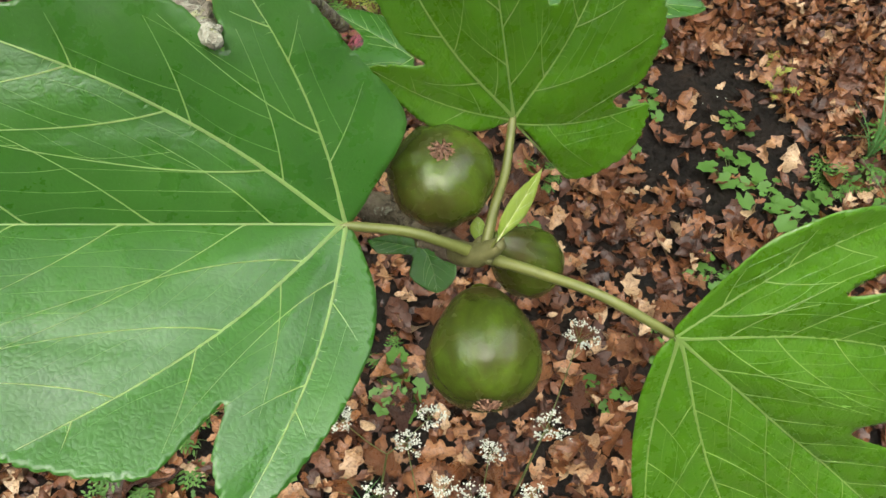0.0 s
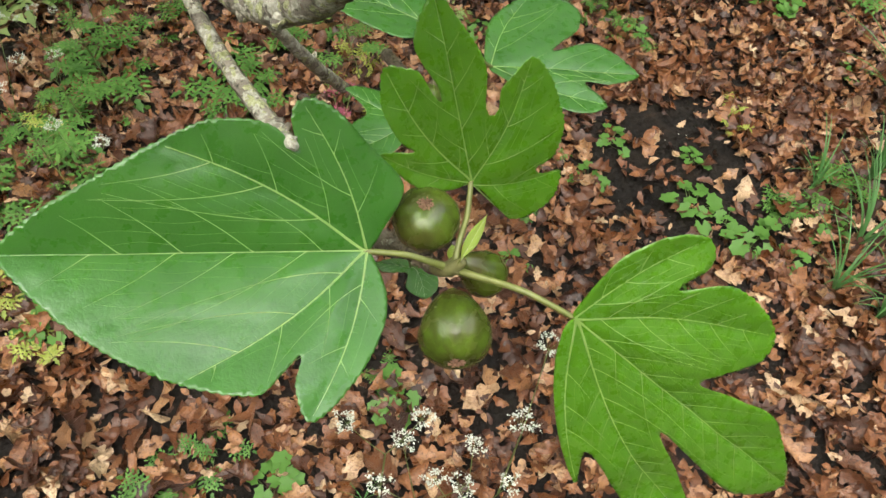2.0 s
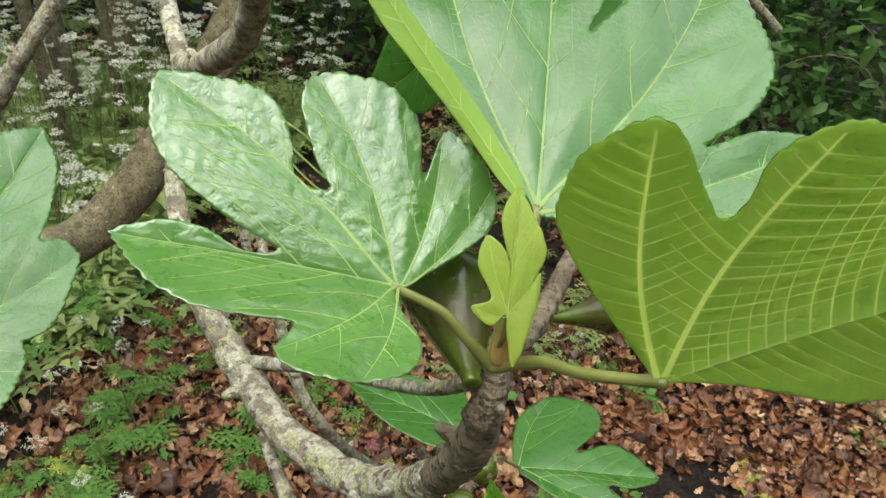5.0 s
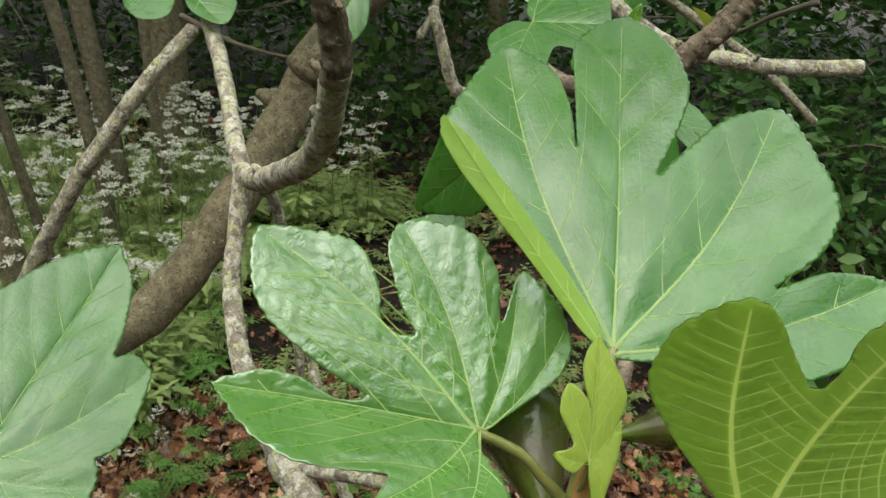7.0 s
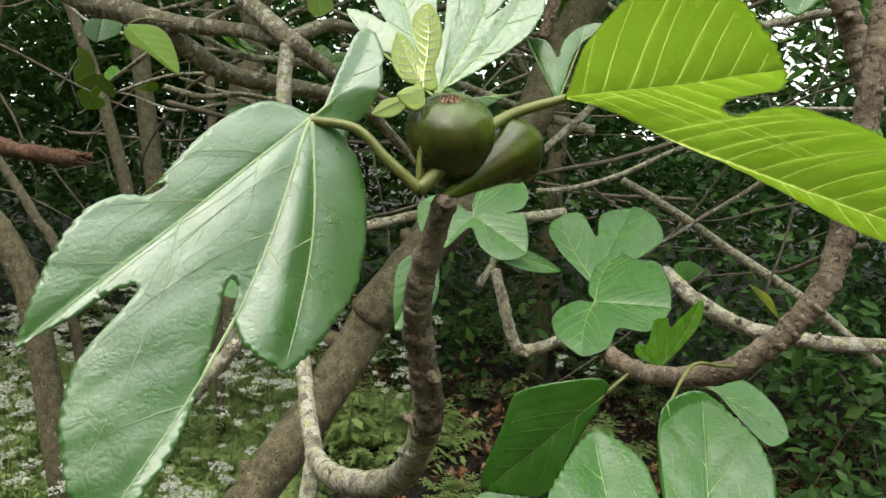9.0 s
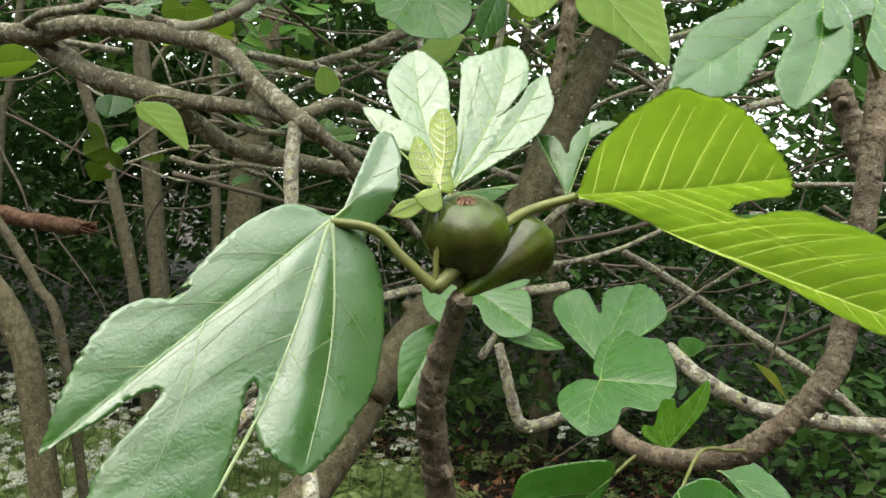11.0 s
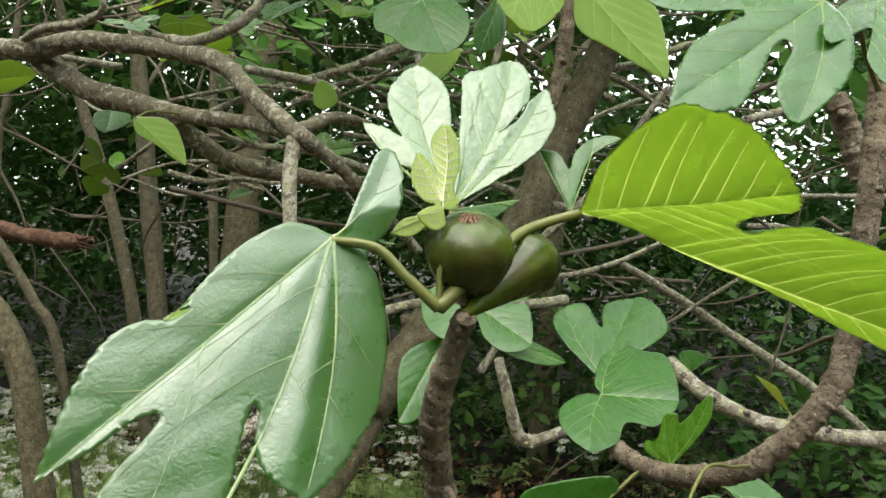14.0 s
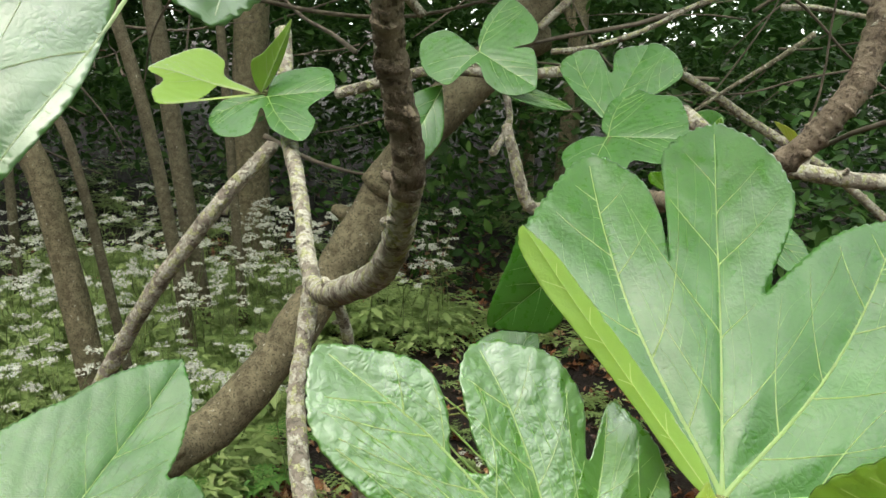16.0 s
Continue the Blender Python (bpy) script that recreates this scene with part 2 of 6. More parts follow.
def ground_material():
    m = Mat("woodland_soil", 0.9, 0.3)
    c = m.ramp(m.noise(9, 8, 0.75), (0.35, (0.010, 0.008, 0.007)), (0.6, (0.028, 0.019, 0.014)), (0.8, (0.075, 0.042, 0.024)))
    m.colour(c)
    h = m.math("ADD", m.noise(45, 8, 0.8), m.math("MULTIPLY", m.cells(70), 0.8))
    return m.bump(h, 1.0, 0.02).m


SOIL = ground_material()


def greens(name, a, b, c, rough=0.5, share=0.3, spec=0.35):
    m = Mat(name, rough, spec)
    m.colour(m.ramp(m.random(True), (0.0, a), (0.5, b), (1.0, c)))
    return m.shine(tuple(1.6 * v for v in b), share).m


HERB = greens("herb_leaves", (0.055, 0.14, 0.025), (0.085, 0.20, 0.035), (0.15, 0.28, 0.06))
HERB_YELLOW = greens("yellowed_herb_leaves", (0.20, 0.26, 0.04), (0.32, 0.36, 0.07), (0.42, 0.42, 0.13))
HERB_STALK = plain("herb_stalk", (0.10, 0.16, 0.04), (0.17, 0.20, 0.07), 40, 0.55)
FLOWER = plain("white_florets", (0.36, 0.38, 0.31), (0.56, 0.57, 0.49), 80, 0.7)
RED_FLOWER = plain("dark_red_flowers", (0.16, 0.02, 0.04), (0.34, 0.08, 0.12), 120, 0.6)
PINK_FLOWER = plain("faded_pink_flowers", (0.34, 0.14, 0.15), (0.48, 0.28, 0.26), 120, 0.7)
GRASS = greens("grass_blades", (0.05, 0.14, 0.04), (0.08, 0.20, 0.06), (0.13, 0.25, 0.08))
HEDGE = greens("hedge_leaves", (0.015, 0.048, 0.009), (0.028, 0.076, 0.015), (0.058, 0.125, 0.026), 0.5, 0.25, 0.2)
IVY = greens("bramble_leaves", (0.030, 0.085, 0.018), (0.055, 0.130, 0.028), (0.10, 0.19, 0.045), 0.45, 0.3, 0.3)
CANOPY = greens("far_fig_leaves", (0.06, 0.15, 0.035), (0.09, 0.21, 0.04), (0.16, 0.30, 0.06), 0.45, 0.35)
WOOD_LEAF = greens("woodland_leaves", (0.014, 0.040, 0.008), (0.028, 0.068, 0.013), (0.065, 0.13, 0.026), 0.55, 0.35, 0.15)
FERN_FAR = greens("far_herb_leaves", (0.13, 0.20, 0.06), (0.22, 0.30, 0.10), (0.32, 0.40, 0.15), 0.55, 0.35)
TWIG = plain("thin_twigs", (0.07, 0.055, 0.04), (0.17, 0.14, 0.105), 30, 0.85, relief=0.5, dist=0.003)


# ---- mesh helpers ----
def mesh_of(name, verts, faces, mats, index=None, smooth=True, uv=None):
    me = bpy.data.meshes.new(name)
    me.from_pydata([tuple(v) for v in verts], [], faces)
    for mt in mats:
        me.materials.append(mt)
    if index is not None:
        me.polygons.foreach_set("material_index", np.asarray(index, np.int32))
    me.polygons.foreach_set("use_smooth", np.asarray(smooth, bool) if isinstance(smooth, list) else np.full(len(me.polygons), smooth))
    if uv is not None:
        layer = me.uv_layers.new(name="flat")
        loops = np.empty(len(me.loops), np.int32)
        me.loops.foreach_get("vertex_index", loops)
        layer.data.foreach_set("uv", np.asarray(uv, np.float32)[loops].ravel())
    me.update()
    return me


def part(name, me, parent=None, at=None, label=""):
    """One mesh object under a thing or a part, at the pose at in the world."""
    ob = new(name, me)
    m = at or Matrix.Identity(4)
    if parent is not None:
        ob.parent = parent
        m = WORLD[parent].inverted() @ m
    ob.matrix_basis = m
    WORLD[ob] = at or Matrix.Identity(4)
    return tagged(ob, label) if label else ob


WORLD = {}


def thing(name, x, y, z, label, category, group="", kind=""):
    ob = new(name)
    ob.empty_display_size = 0.1
    ob.matrix_basis = Matrix.Translation((x, y, z))
    WORLD[ob] = ob.matrix_basis.copy()
    return tagged(ob, label, category, group, kind)


def catmull(pts, per, closed=False):
    """A smooth curve through the points, with per steps from one to the next."""
    p = np.asarray(pts, float)
    n = len(p)
    out = []
    for i in range(n if closed else n - 1):
        if closed:
            a, b, c, d = p[i - 1], p[i], p[(i + 1) % n], p[(i + 2) % n]
        else:
            a, b, c, d = p[max(i - 1, 0)], p[i], p[i + 1], p[min(i + 2, n - 1)]
        for k in range(per):
            s = k / per
            out.append(0.5 * (2 * b + (c - a) * s + (2 * a - 5 * b + 4 * c - d) * s * s + (3 * b - a - 3 * c + d) * s**3))
    if not closed:
        out.append(p[-1])
    return np.array(out)


def tube(rows, sides=10, per=5, rough=0.0, seed=0, cap=True, rings=0.0):
    """Vertices and faces of a tapered, uneven round stem through rows of x, y, z, radius."""
    c = catmull(rows, per)
    pts, rad = c[:, :3], np.abs(c[:, 3])
    way = np.gradient(pts, axis=0)
    way /= np.linalg.norm(way, axis=1)[:, None] + 1e-9
    ref = np.array([0.31, 0.2, 0.93]) if abs(way[0] @ [0.31, 0.2, 0.93]) < 0.9 else np.array([1.0, 0, 0])
    if rings:                                     # ring scars along a young shoot
        run = np.concatenate([[0], np.cumsum(np.linalg.norm(np.diff(pts, axis=0), axis=1))])
        run = run + 0.3 * rings * np.sin(run / rings * 1.7 + seed)
        off = (run / rings) % 1 - 0.5
        rad = rad * (1 + 0.13 * np.exp(-((off / 0.13) ** 2)))
    verts, faces = [], []
    side = np.cross(way[0], ref)
    for i, (p, r, w) in enumerate(zip(pts, rad, way)):
        side = side - w * (side @ w)
        side /= np.linalg.norm(side)
        up = np.cross(w, side)
        for k in range(sides):
            a = 2 * math.pi * k / sides
            d = side * math.cos(a) + up * math.sin(a)
            rr = r
            if rough:
                q = p + d * r
                rr = r * (1 + rough * noise.noise(Vector(q * (0.55 / r)) + Vector((seed, 0, 0))) + 0.6 * rough * noise.noise(Vector(q * (1.6 / r))))
            verts.append(p + d * rr)
    n = len(pts)
    for i in range(n - 1):
        for k in range(sides):
            a, b = i * sides + k, i * sides + (k + 1) % sides
            faces.append((a, b, b + sides, a + sides))
    if cap:
        verts += [pts[0] - way[0] * rad[0] * 0.4, pts[-1] + way[-1] * rad[-1] * 0.6]
        m = len(verts)
        for k in range(sides):
            faces.append((m - 2, (k + 1) % sides, k))
            faces.append((m - 1, (n - 1) * sides + k, (n - 1) * sides + (k + 1) % sides))
    return verts, faces


class Heap:
    """Gathers many small shapes into one mesh."""

    def __init__(self):
        self.v, self.f, self.i, self.n = [], [], [], 0

    def add(self, verts, faces, index=0):
        self.v.extend(verts)
        self.f.extend([tuple(q + self.n for q in f) for f in faces])
        self.i.extend([index] * len(faces))
        self.n += len(verts)

    def mesh(self, name, mats, smooth=False):
        return mesh_of(name, self.v, self.f, mats, self.i, smooth)


# ---- the fig tree ----
tree = thing("fig_tree", -0.95, 1.45, 0.0, "fig tree with lichened branches, large lobed leaves and unripe figs", "fig tree")
WOOD_POINTS = []


def branch(name, rows, mat):
    sides = 14 if rows[0][3] > 0.008 else 8
    ringed = mat is YOUNG_BARK and rows[0][1] < 1.3
    v, f = tube(rows, sides, 22 if ringed else 9, 0.13, len(WOOD_POINTS), True, 0.021 if ringed else 0.0)
    heap = Heap()
    heap.add(v, f)
    rng = random.Random(len(WOOD_POINTS) + 7)
    c = catmull(rows, 9)
    step = max(2, int(len(c) / 14))
    for k in range(2, len(c) - 2, step):          # leaf scars, knots and short spurs
        p, r = c[k, :3], abs(c[k, 3])
        if rng.random() < 0.75:
            d = Vector((rng.uniform(-1, 1), rng.uniform(-1, 1), rng.uniform(-0.6, 1))).normalized()
            w = Vector(c[k + 1, :3] - c[k - 1, :3]).normalized()
            d = (d - w * d.dot(w)).normalized()
            long = rng.uniform(0.15, 0.5) if rng.random() < 0.8 else rng.uniform(0.6, 1.4)
            q = Vector(p) + d * r * 0.75
            e = q + d * r * long
            kv, kf = tube([(*q, r * 0.42), (*((q + e) / 2), r * 0.40), (*e, r * 0.26)], 7, 2, 0.2, k)
            heap.add(kv, kf)
    ob = part(name, heap.mesh(name, [mat], True), tree)
    WOOD_POINTS.extend([Vector(q[:3]) for q in c])
    return ob


def inside(poly, pts):
    x, y = pts[:, 0][:, None], pts[:, 1][:, None]
    x0, y0 = poly[:, 0][None], poly[:, 1][None]
    x1, y1 = np.roll(poly[:, 0], -1)[None], np.roll(poly[:, 1], -1)[None]
    cross = ((y0 > y) != (y1 > y)) & (x < (x1 - x0) * (y - y0) / (y1 - y0 + 1e-12) + x0)
    return cross.sum(1) % 2 == 1


def fig_leaf(key, base, along, upper, fold, lobes, tops=None):
    """A lobed fig leaf. base: where the stalk meets the blade; along: the main vein; upper: the way the upper face looks;
    fold: how far the halves rise beside the main vein; lobes: tips and notches as (degrees from the main vein, millimetres, 1 for a tip)."""
    tops, hub = tops or TONES.get(key), HUBS.get(key)
    seed = sum(map(ord, key))
    rng = random.Random(seed)
    u = Vector(along).normalized()
    n = Vector(upper)
    n = (n - u * n.dot(u)).normalized()
    w = n.cross(u)
    at = Matrix(((u.x, w.x, n.x, base[0]), (u.y, w.y, n.y, base[1]), (u.z, w.z, n.z, base[2]), (0, 0, 0, 1)))
    ctrl = [(0.0012 * math.cos(math.pi), 0.0)]
    for row in lobes:
        a, r = radians(row[0]), row[1] / 1000
        ctrl.append((r * math.cos(a), r * math.sin(a)))
    reach = max(row[1] for row in lobes) / 1000
    line = catmull(ctrl, 10, True)
    close_by = base[1] < 0.45
    step = max(0.0011, reach / (190 if close_by else 80))
    seg = np.linalg.norm(np.roll(line, -1, 0) - line, axis=1)
    total = np.concatenate([[0], np.cumsum(seg)])
    count = max(60, int(total[-1] / step))
    at_len = np.arange(count) * total[-1] / count
    ring = np.concatenate([line, line[:1]])
    edge = np.stack([np.interp(at_len, total, ring[:, 0]), np.interp(at_len, total, ring[:, 1])], 1)
    far = np.linalg.norm(edge, axis=1)
    pitch = 5 if close_by else 4                  # rounded teeth that lean towards the tip
    phase = (np.arange(count) + 1.2 * np.array([noise.noise((q[0] * 60, q[1] * 60, seed)) for q in edge])) % pitch / pitch
    tooth = (np.sin(math.pi * phase) - 0.6) * min(0.0013, reach * 0.0085) * np.clip((far / reach - 0.22) / 0.2, 0, 1)
    tooth += np.array([noise.noise((q[0] * 120, q[1] * 120, seed)) for q in edge]) * min(0.0007, reach * 0.006)
    edge = edge * (1 + tooth / (far + 1e-4))[:, None]
    mains = []
    for r in lobes:
        if len(r) > 2:                            # a main vein to each tip, bowed away from the midrib
            tip = np.array([math.cos(radians(r[0])), math.sin(radians(r[0]))]) * r[1] / 1000 * 0.965
            bow = 0.055 * np.array([-tip[1], tip[0]]) * (0 if abs(r[0]) < 6 else math.copysign(1, r[0]))
            mains.append(np.array([tip * q + bow * math.sin(math.pi * q) for q in np.linspace(0, 1, 13)]))
    if not mains:
        mains = [np.array([[reach * 0.9 * q, 0.0] for q in np.linspace(0, 1, 13)])]
    depth = KEEL.get(key, 1.0) * min(0.0042, reach * 0.026)
    gap = CLOSE.get(key, max(0.007, reach * 0.19))
    slant = SLANT.get(key, 0.95)
    bend = BEND.get(key, 2.6) / reach
    crinkle = CRINKLE.get(key, 1.0)
    tilt = [radians(fold[0]), radians(fold[1])]

    def to_veins(p):
        """Distance to each main vein and the place along it."""
        ds, ss = [], []
        for m in mains:
            a, v = m[:-1], m[1:] - m[:-1]
            ln = np.linalg.norm(v, axis=1)
            run = np.concatenate([[0], np.cumsum(ln)])[:-1]
            q = np.clip(((p[:, None] - a) * v).sum(2) / (ln**2 + 1e-12), 0, 1)
            d = np.linalg.norm(p[:, None] - (a + q[..., None] * v), axis=2)
            k = d.argmin(1)
            row = np.arange(len(p))
            ds.append(d[row, k])
            ss.append((run + q * ln)[row, k])
        return np.array(ds), np.array(ss)

    def lift(p):
        """Points of the flat leaf, raised to its true shape."""
        p = np.atleast_2d(p)
        ds, ss = to_veins(p)
        k = ds.argmin(0)
        d, s = ds[k, np.arange(len(p))], ss[k, np.arange(len(p))]
        z = depth * (1 - np.exp(-d / (3.6 * depth))) * np.clip(np.linalg.norm(p, axis=1) / (0.15 * reach), 0, 1)
        wave = np.abs(np.sin(math.pi * (s - slant * d - bend * d * d) / gap))
        z += (0.12 if reach > 0.09 else 0.06) * depth * (wave - 0.6) * np.clip(d / 0.006, 0, 1)
        if crinkle > 1:                           # swollen fields between close cross veins
            cells = np.array([abs(noise.noise((q[0] * 190 + seed, q[1] * 190, 5.1))) for q in p])
            z += 0.0003 * crinkle * (cells**0.7 - 0.3) * np.clip(d / 0.004, 0, 1)
        big = np.array([noise.noise((q[0] * 14 + seed, q[1] * 14, 0.3)) for q in p])
        f = np.linalg.norm(p, axis=1) / reach
        pucker = np.array([noise.noise((q[0] * 75 + seed, q[1] * 75, 2.3)) for q in p])
        z += (0.028 * reach * big + 0.0004 * min(1.0, reach / 0.1) * pucker) * np.clip(f * 1.3, 0, 1)
        z -= 0.03 * reach * f**2.5
        b = np.sqrt(p[:, 1] ** 2 + 1e-5) - math.sqrt(1e-5)
        ang = np.where(p[:, 1] > 0, tilt[0], tilt[1])
        for deg, more in CREASE.get(key, ()):      # a fold along a side vein
            side = 1 if deg > 0 else -1
            c, s = math.cos(radians(deg)), math.sin(radians(deg))
            over = np.clip(side * (p[:, 1] * c - p[:, 0] * s), 0, None)
            over = over * np.clip((p[:, 0] * c + p[:, 1] * s) / 0.02 + 1, 0, 1)
            z = z + (np.sqrt(over**2 + 1e-5) - math.sqrt(1e-5)) * math.sin(radians(more))
        return np.stack([p[:, 0], np.sign(p[:, 1]) * b * np.cos(ang), z + b * np.sin(ang)], 1)

    # the courses of the veins
    ribs, sides, laid, ticks = [], [], {}, []
    for j, m in enumerate(mains):
        run = np.concatenate([[0], np.cumsum(np.linalg.norm(np.diff(m, axis=0), axis=1))])
        length = run[-1]

        def on(s):
            return np.array([np.interp(s, run, m[:, 0]), np.interp(s, run, m[:, 1])])

        path = np.array([on(s) for s in np.linspace(0, length, max(8, int(length / 0.003)))])
        path = path[np.concatenate([[True], inside(edge, path[1:])])]
        if len(path) < 3:
            continue
        ribs.append((path, min(0.0013, length * 0.0105)))
        for k in range(1, int(length * 0.95 / gap) + 1):
            for side in (1, -1):
                at_s = gap * (k + rng.uniform(-0.12, 0.12) - (0.25 if side < 0 and gap > 0.02 else 0))
                o = on(at_s)
                d = on(at_s + 0.004) - on(at_s - 0.004)
                d /= np.linalg.norm(d) + 1e-9
                nor = np.array([-d[1], d[0]])
                off = np.linspace(0, reach * 0.5, 44)
                own = slant * rng.uniform(0.88, 1.12)
                pts = o + d * (own * off + bend * off * off)[:, None] + nor * (side * off)[:, None]
                ok = inside(edge * 0.985, pts)
                if len(mains) > 1:
                    others = np.array([q for i, q in enumerate(to_veins(pts)[0]) if i != j]).min(0)
                    ok &= (others > off * 0.28) | (off < 0.003)
                ok[0] = True
                stop = len(ok) if ok.all() else int(np.argmin(ok))
                stop = int(stop * rng.uniform(0.93, 1.0))
                if stop > 3:
                    sides.append((pts[:stop], min(0.00044, length * 0.0040) * BOLD.get(key, 1)))
                    laid[j, side, k] = pts[:stop]
        if close_by and reach > 0.06 and gap > 0.012:   # short bristling veinlets along the main veins
            s, span = 0.04 * reach, min(reach, 0.16)
            while s < length * 0.9:
                o, d = on(s), on(s + 0.003) - on(s - 0.003)
                d /= np.linalg.norm(d) + 1e-9
                side = rng.choice((1, -1))
                e = o + (np.array([-d[1], d[0]]) * side + d * rng.uniform(0.0, 0.35)) * span * rng.uniform(0.010, 0.026)
                line2 = np.array([o, (o + e) / 2 + d * reach * 0.002, e])
                if inside(edge * 0.97, line2).all():
                    ticks.append((line2, 0.00022))
                s += span * rng.uniform(0.018, 0.042)
    # the ladder of fine cross veins between neighbouring side veins
    rungs = ticks
    ladder = LADDER.get(key, 0.22 if close_by and reach > 0.06 else 0)
    if ladder:
        for (j, side, k), low_line in laid.items():
            high_line = laid.get((j, side, k + 1))
            if high_line is None:
                continue
            skip = max(2, int(ladder * gap / (reach * 0.5 / 43)))
            for q in range(skip, min(len(low_line), len(high_line)), skip):
                a, b = low_line[q], high_line[max(0, q - rng.choice((0, 1)))]
                sag = np.array([rng.uniform(-1, 1), rng.uniform(-1, 1)]) * 0.06 * gap
                rungs.append((catmull([a, (a + b) / 2 + sag, b], 4), min(0.00014, reach * 0.0014) * BOLD.get(key, 1)))

    # the blade: a net of triangles within the outline, finer along the veins
    cell = max(0.0013, reach / (84 if close_by else 45))
    inner = [np.zeros((1, 2))] + [p[1::2] for p, _ in ribs] + [p[1::2] for p, _ in sides]
    inner = np.concatenate(inner)
    lean = (tops or (LEAF_TOP,))[0] is LEAF_BACKLIT
    strips, rims = [], []                         # in a backlit blade the veins are strips of the blade itself
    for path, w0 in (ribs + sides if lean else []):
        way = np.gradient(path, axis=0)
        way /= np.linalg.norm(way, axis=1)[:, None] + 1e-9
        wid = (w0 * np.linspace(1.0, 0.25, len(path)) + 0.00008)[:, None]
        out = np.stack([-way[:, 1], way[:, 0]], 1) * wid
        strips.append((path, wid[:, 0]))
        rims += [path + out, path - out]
    gx, gy = np.meshgrid(np.arange(edge[:, 0].min(), edge[:, 0].max(), cell), np.arange(edge[:, 1].min(), edge[:, 1].max(), cell * 0.87))
    gx[1::2] += cell / 2
    grid = np.stack([gx.ravel(), gy.ravel()], 1)
    grid = grid[inside(edge, grid)]
    keys = set(map(tuple, np.round(inner / (cell * 0.7)).astype(int)))
    grid = np.array([q for q in grid if tuple(np.round(q / (cell * 0.7)).astype(int)) not in keys]).reshape(-1, 2)
    free = np.concatenate([inner, grid])
    free = free[inside(edge * 0.995, free)]
    clear = np.array([np.min((edge[:, 0] - q[0]) ** 2 + (edge[:, 1] - q[1]) ** 2) for q in free]) > (0.35 * cell) ** 2
    free = free[clear]
    lines, n0 = [(k, (k + 1) % count) for k in range(count)], count + len(free)
    for row in rims:
        lines += [(n0 + k, n0 + k + 1) for k in range(len(row) - 1)]
        n0 += len(row)
    every = np.concatenate([edge, free] + rims)
    cv, _, tri, _, _, _ = geometry.delaunay_2d_cdt([Vector(q) for q in every], lines, [], 1, 1e-6)
    flat = np.array([tuple(q) for q in cv])
    mid = np.array([flat[list(t)].mean(0) for t in tri])
    tri = [t for t, keep in zip(tri, inside(edge, mid)) if keep]
    veined = set()
    if strips:
        mid = np.array([flat[list(t)].mean(0) for t in tri])
        for path, wid in strips:
            a, v = path[:-1], path[1:] - path[:-1]
            q = np.clip(((mid[:, None] - a) * v).sum(2) / ((v * v).sum(1) + 1e-12), 0, 1)
            off = np.linalg.norm(mid[:, None] - (a + q[..., None] * v), axis=2)
            k = off.argmin(1)
            veined.update(np.nonzero(off[np.arange(len(mid)), k] < wid[k])[0].tolist())
    top = lift(flat)
    thick = 0.00045
    nv = len(flat)
    faces, index, rim = [], [], {}
    for which, t in enumerate(tri):
        p, q, r = flat[t[0]], flat[t[1]], flat[t[2]]
        if (q[0] - p[0]) * (r[1] - p[1]) - (q[1] - p[1]) * (r[0] - p[0]) < 0:
            t = t[::-1]
        faces.append(tuple(t)), index.append(3 if which in veined else 0)
        faces.append(tuple(k + nv for k in t[::-1])), index.append(4 if which in veined else 1)
        for k in range(len(t)):
            e = (t[k], t[(k + 1) % len(t)])
            rim[e] = rim.get(e, 0) + 1
    for e in list(rim):
        if (e[1], e[0]) not in rim:
            faces.append((e[0], e[0] + nv, e[1] + nv, e[1])), index.append(2)
    low = top - np.array([0, 0, thick])
    shift = np.array([rng.random() * 7, rng.random() * 7])
    uv = np.concatenate([flat, flat]) * 10 + shift
    above, below = tops or (LEAF_TOP, LEAF_UNDER)
    blade = part("leaf", mesh_of("leaf", np.concatenate([top, low]), faces, [above, below, above, VEIN_BACKLIT, VEIN_LIT], index, [q != 2 for q in index], uv), tree, at)

    heap = Heap()
    for group_of, main in () if lean else ((ribs, True), (sides, False), (rungs, False)):
        for path, w0 in group_of:
            p = lift(path)
            way = np.gradient(path, axis=0)
            way /= np.linalg.norm(way, axis=1)[:, None] + 1e-9
            across = np.stack([-way[:, 1], way[:, 0], 0 * way[:, 0]], 1)
            wid = np.linspace(w0, w0 * (0.3 if main else 0.12), len(path))[:, None]
            m = len(path)
            for sign in (1, -1):
                o = p - np.array([0, 0, thick if sign < 0 else 0])
                crest = o + np.array([0, 0, sign]) * (wid * (0.5 if sign > 0 else 1.3) + (0.00022 if group_of is rungs else 0.0003))
                foot = np.array([0, 0, -sign * 0.0002])
                vv = np.concatenate([o + across * wid + foot, crest, o - across * wid + foot])
                ff = []
                for k in range(m - 1):
                    for s in (0, m):
                        q = (s + k, s + m + k, s + m + k + 1, s + k + 1)
                        ff.append(q if sign > 0 else q[::-1])
                heap.add(vv, ff, 1 if group_of is rungs and sign > 0 else 0)
    bold = VEIN_LIT if key == "young_mid" else VEIN_YOUNG if above is LEAF_YOUNG else VEIN_PALE if above is LEAF_WAXY else VEIN
    soft = bold if above is LEAF_YOUNG else VEIN_SOFT
    if not lean:
        part("vein_network", heap.mesh("vein_network", [bold, soft], True), blade, at, "pale raised veins")
    b = Vector(base)
    if hub == 0:
        return blade
    if hub is None:
        near = min(WOOD_POINTS, key=lambda q: (q - b).length)
        if not 0.012 < (near - b).length < 0.2:
            return blade
        hub = near
    hub = Vector(hub)
    span = (hub - b).length
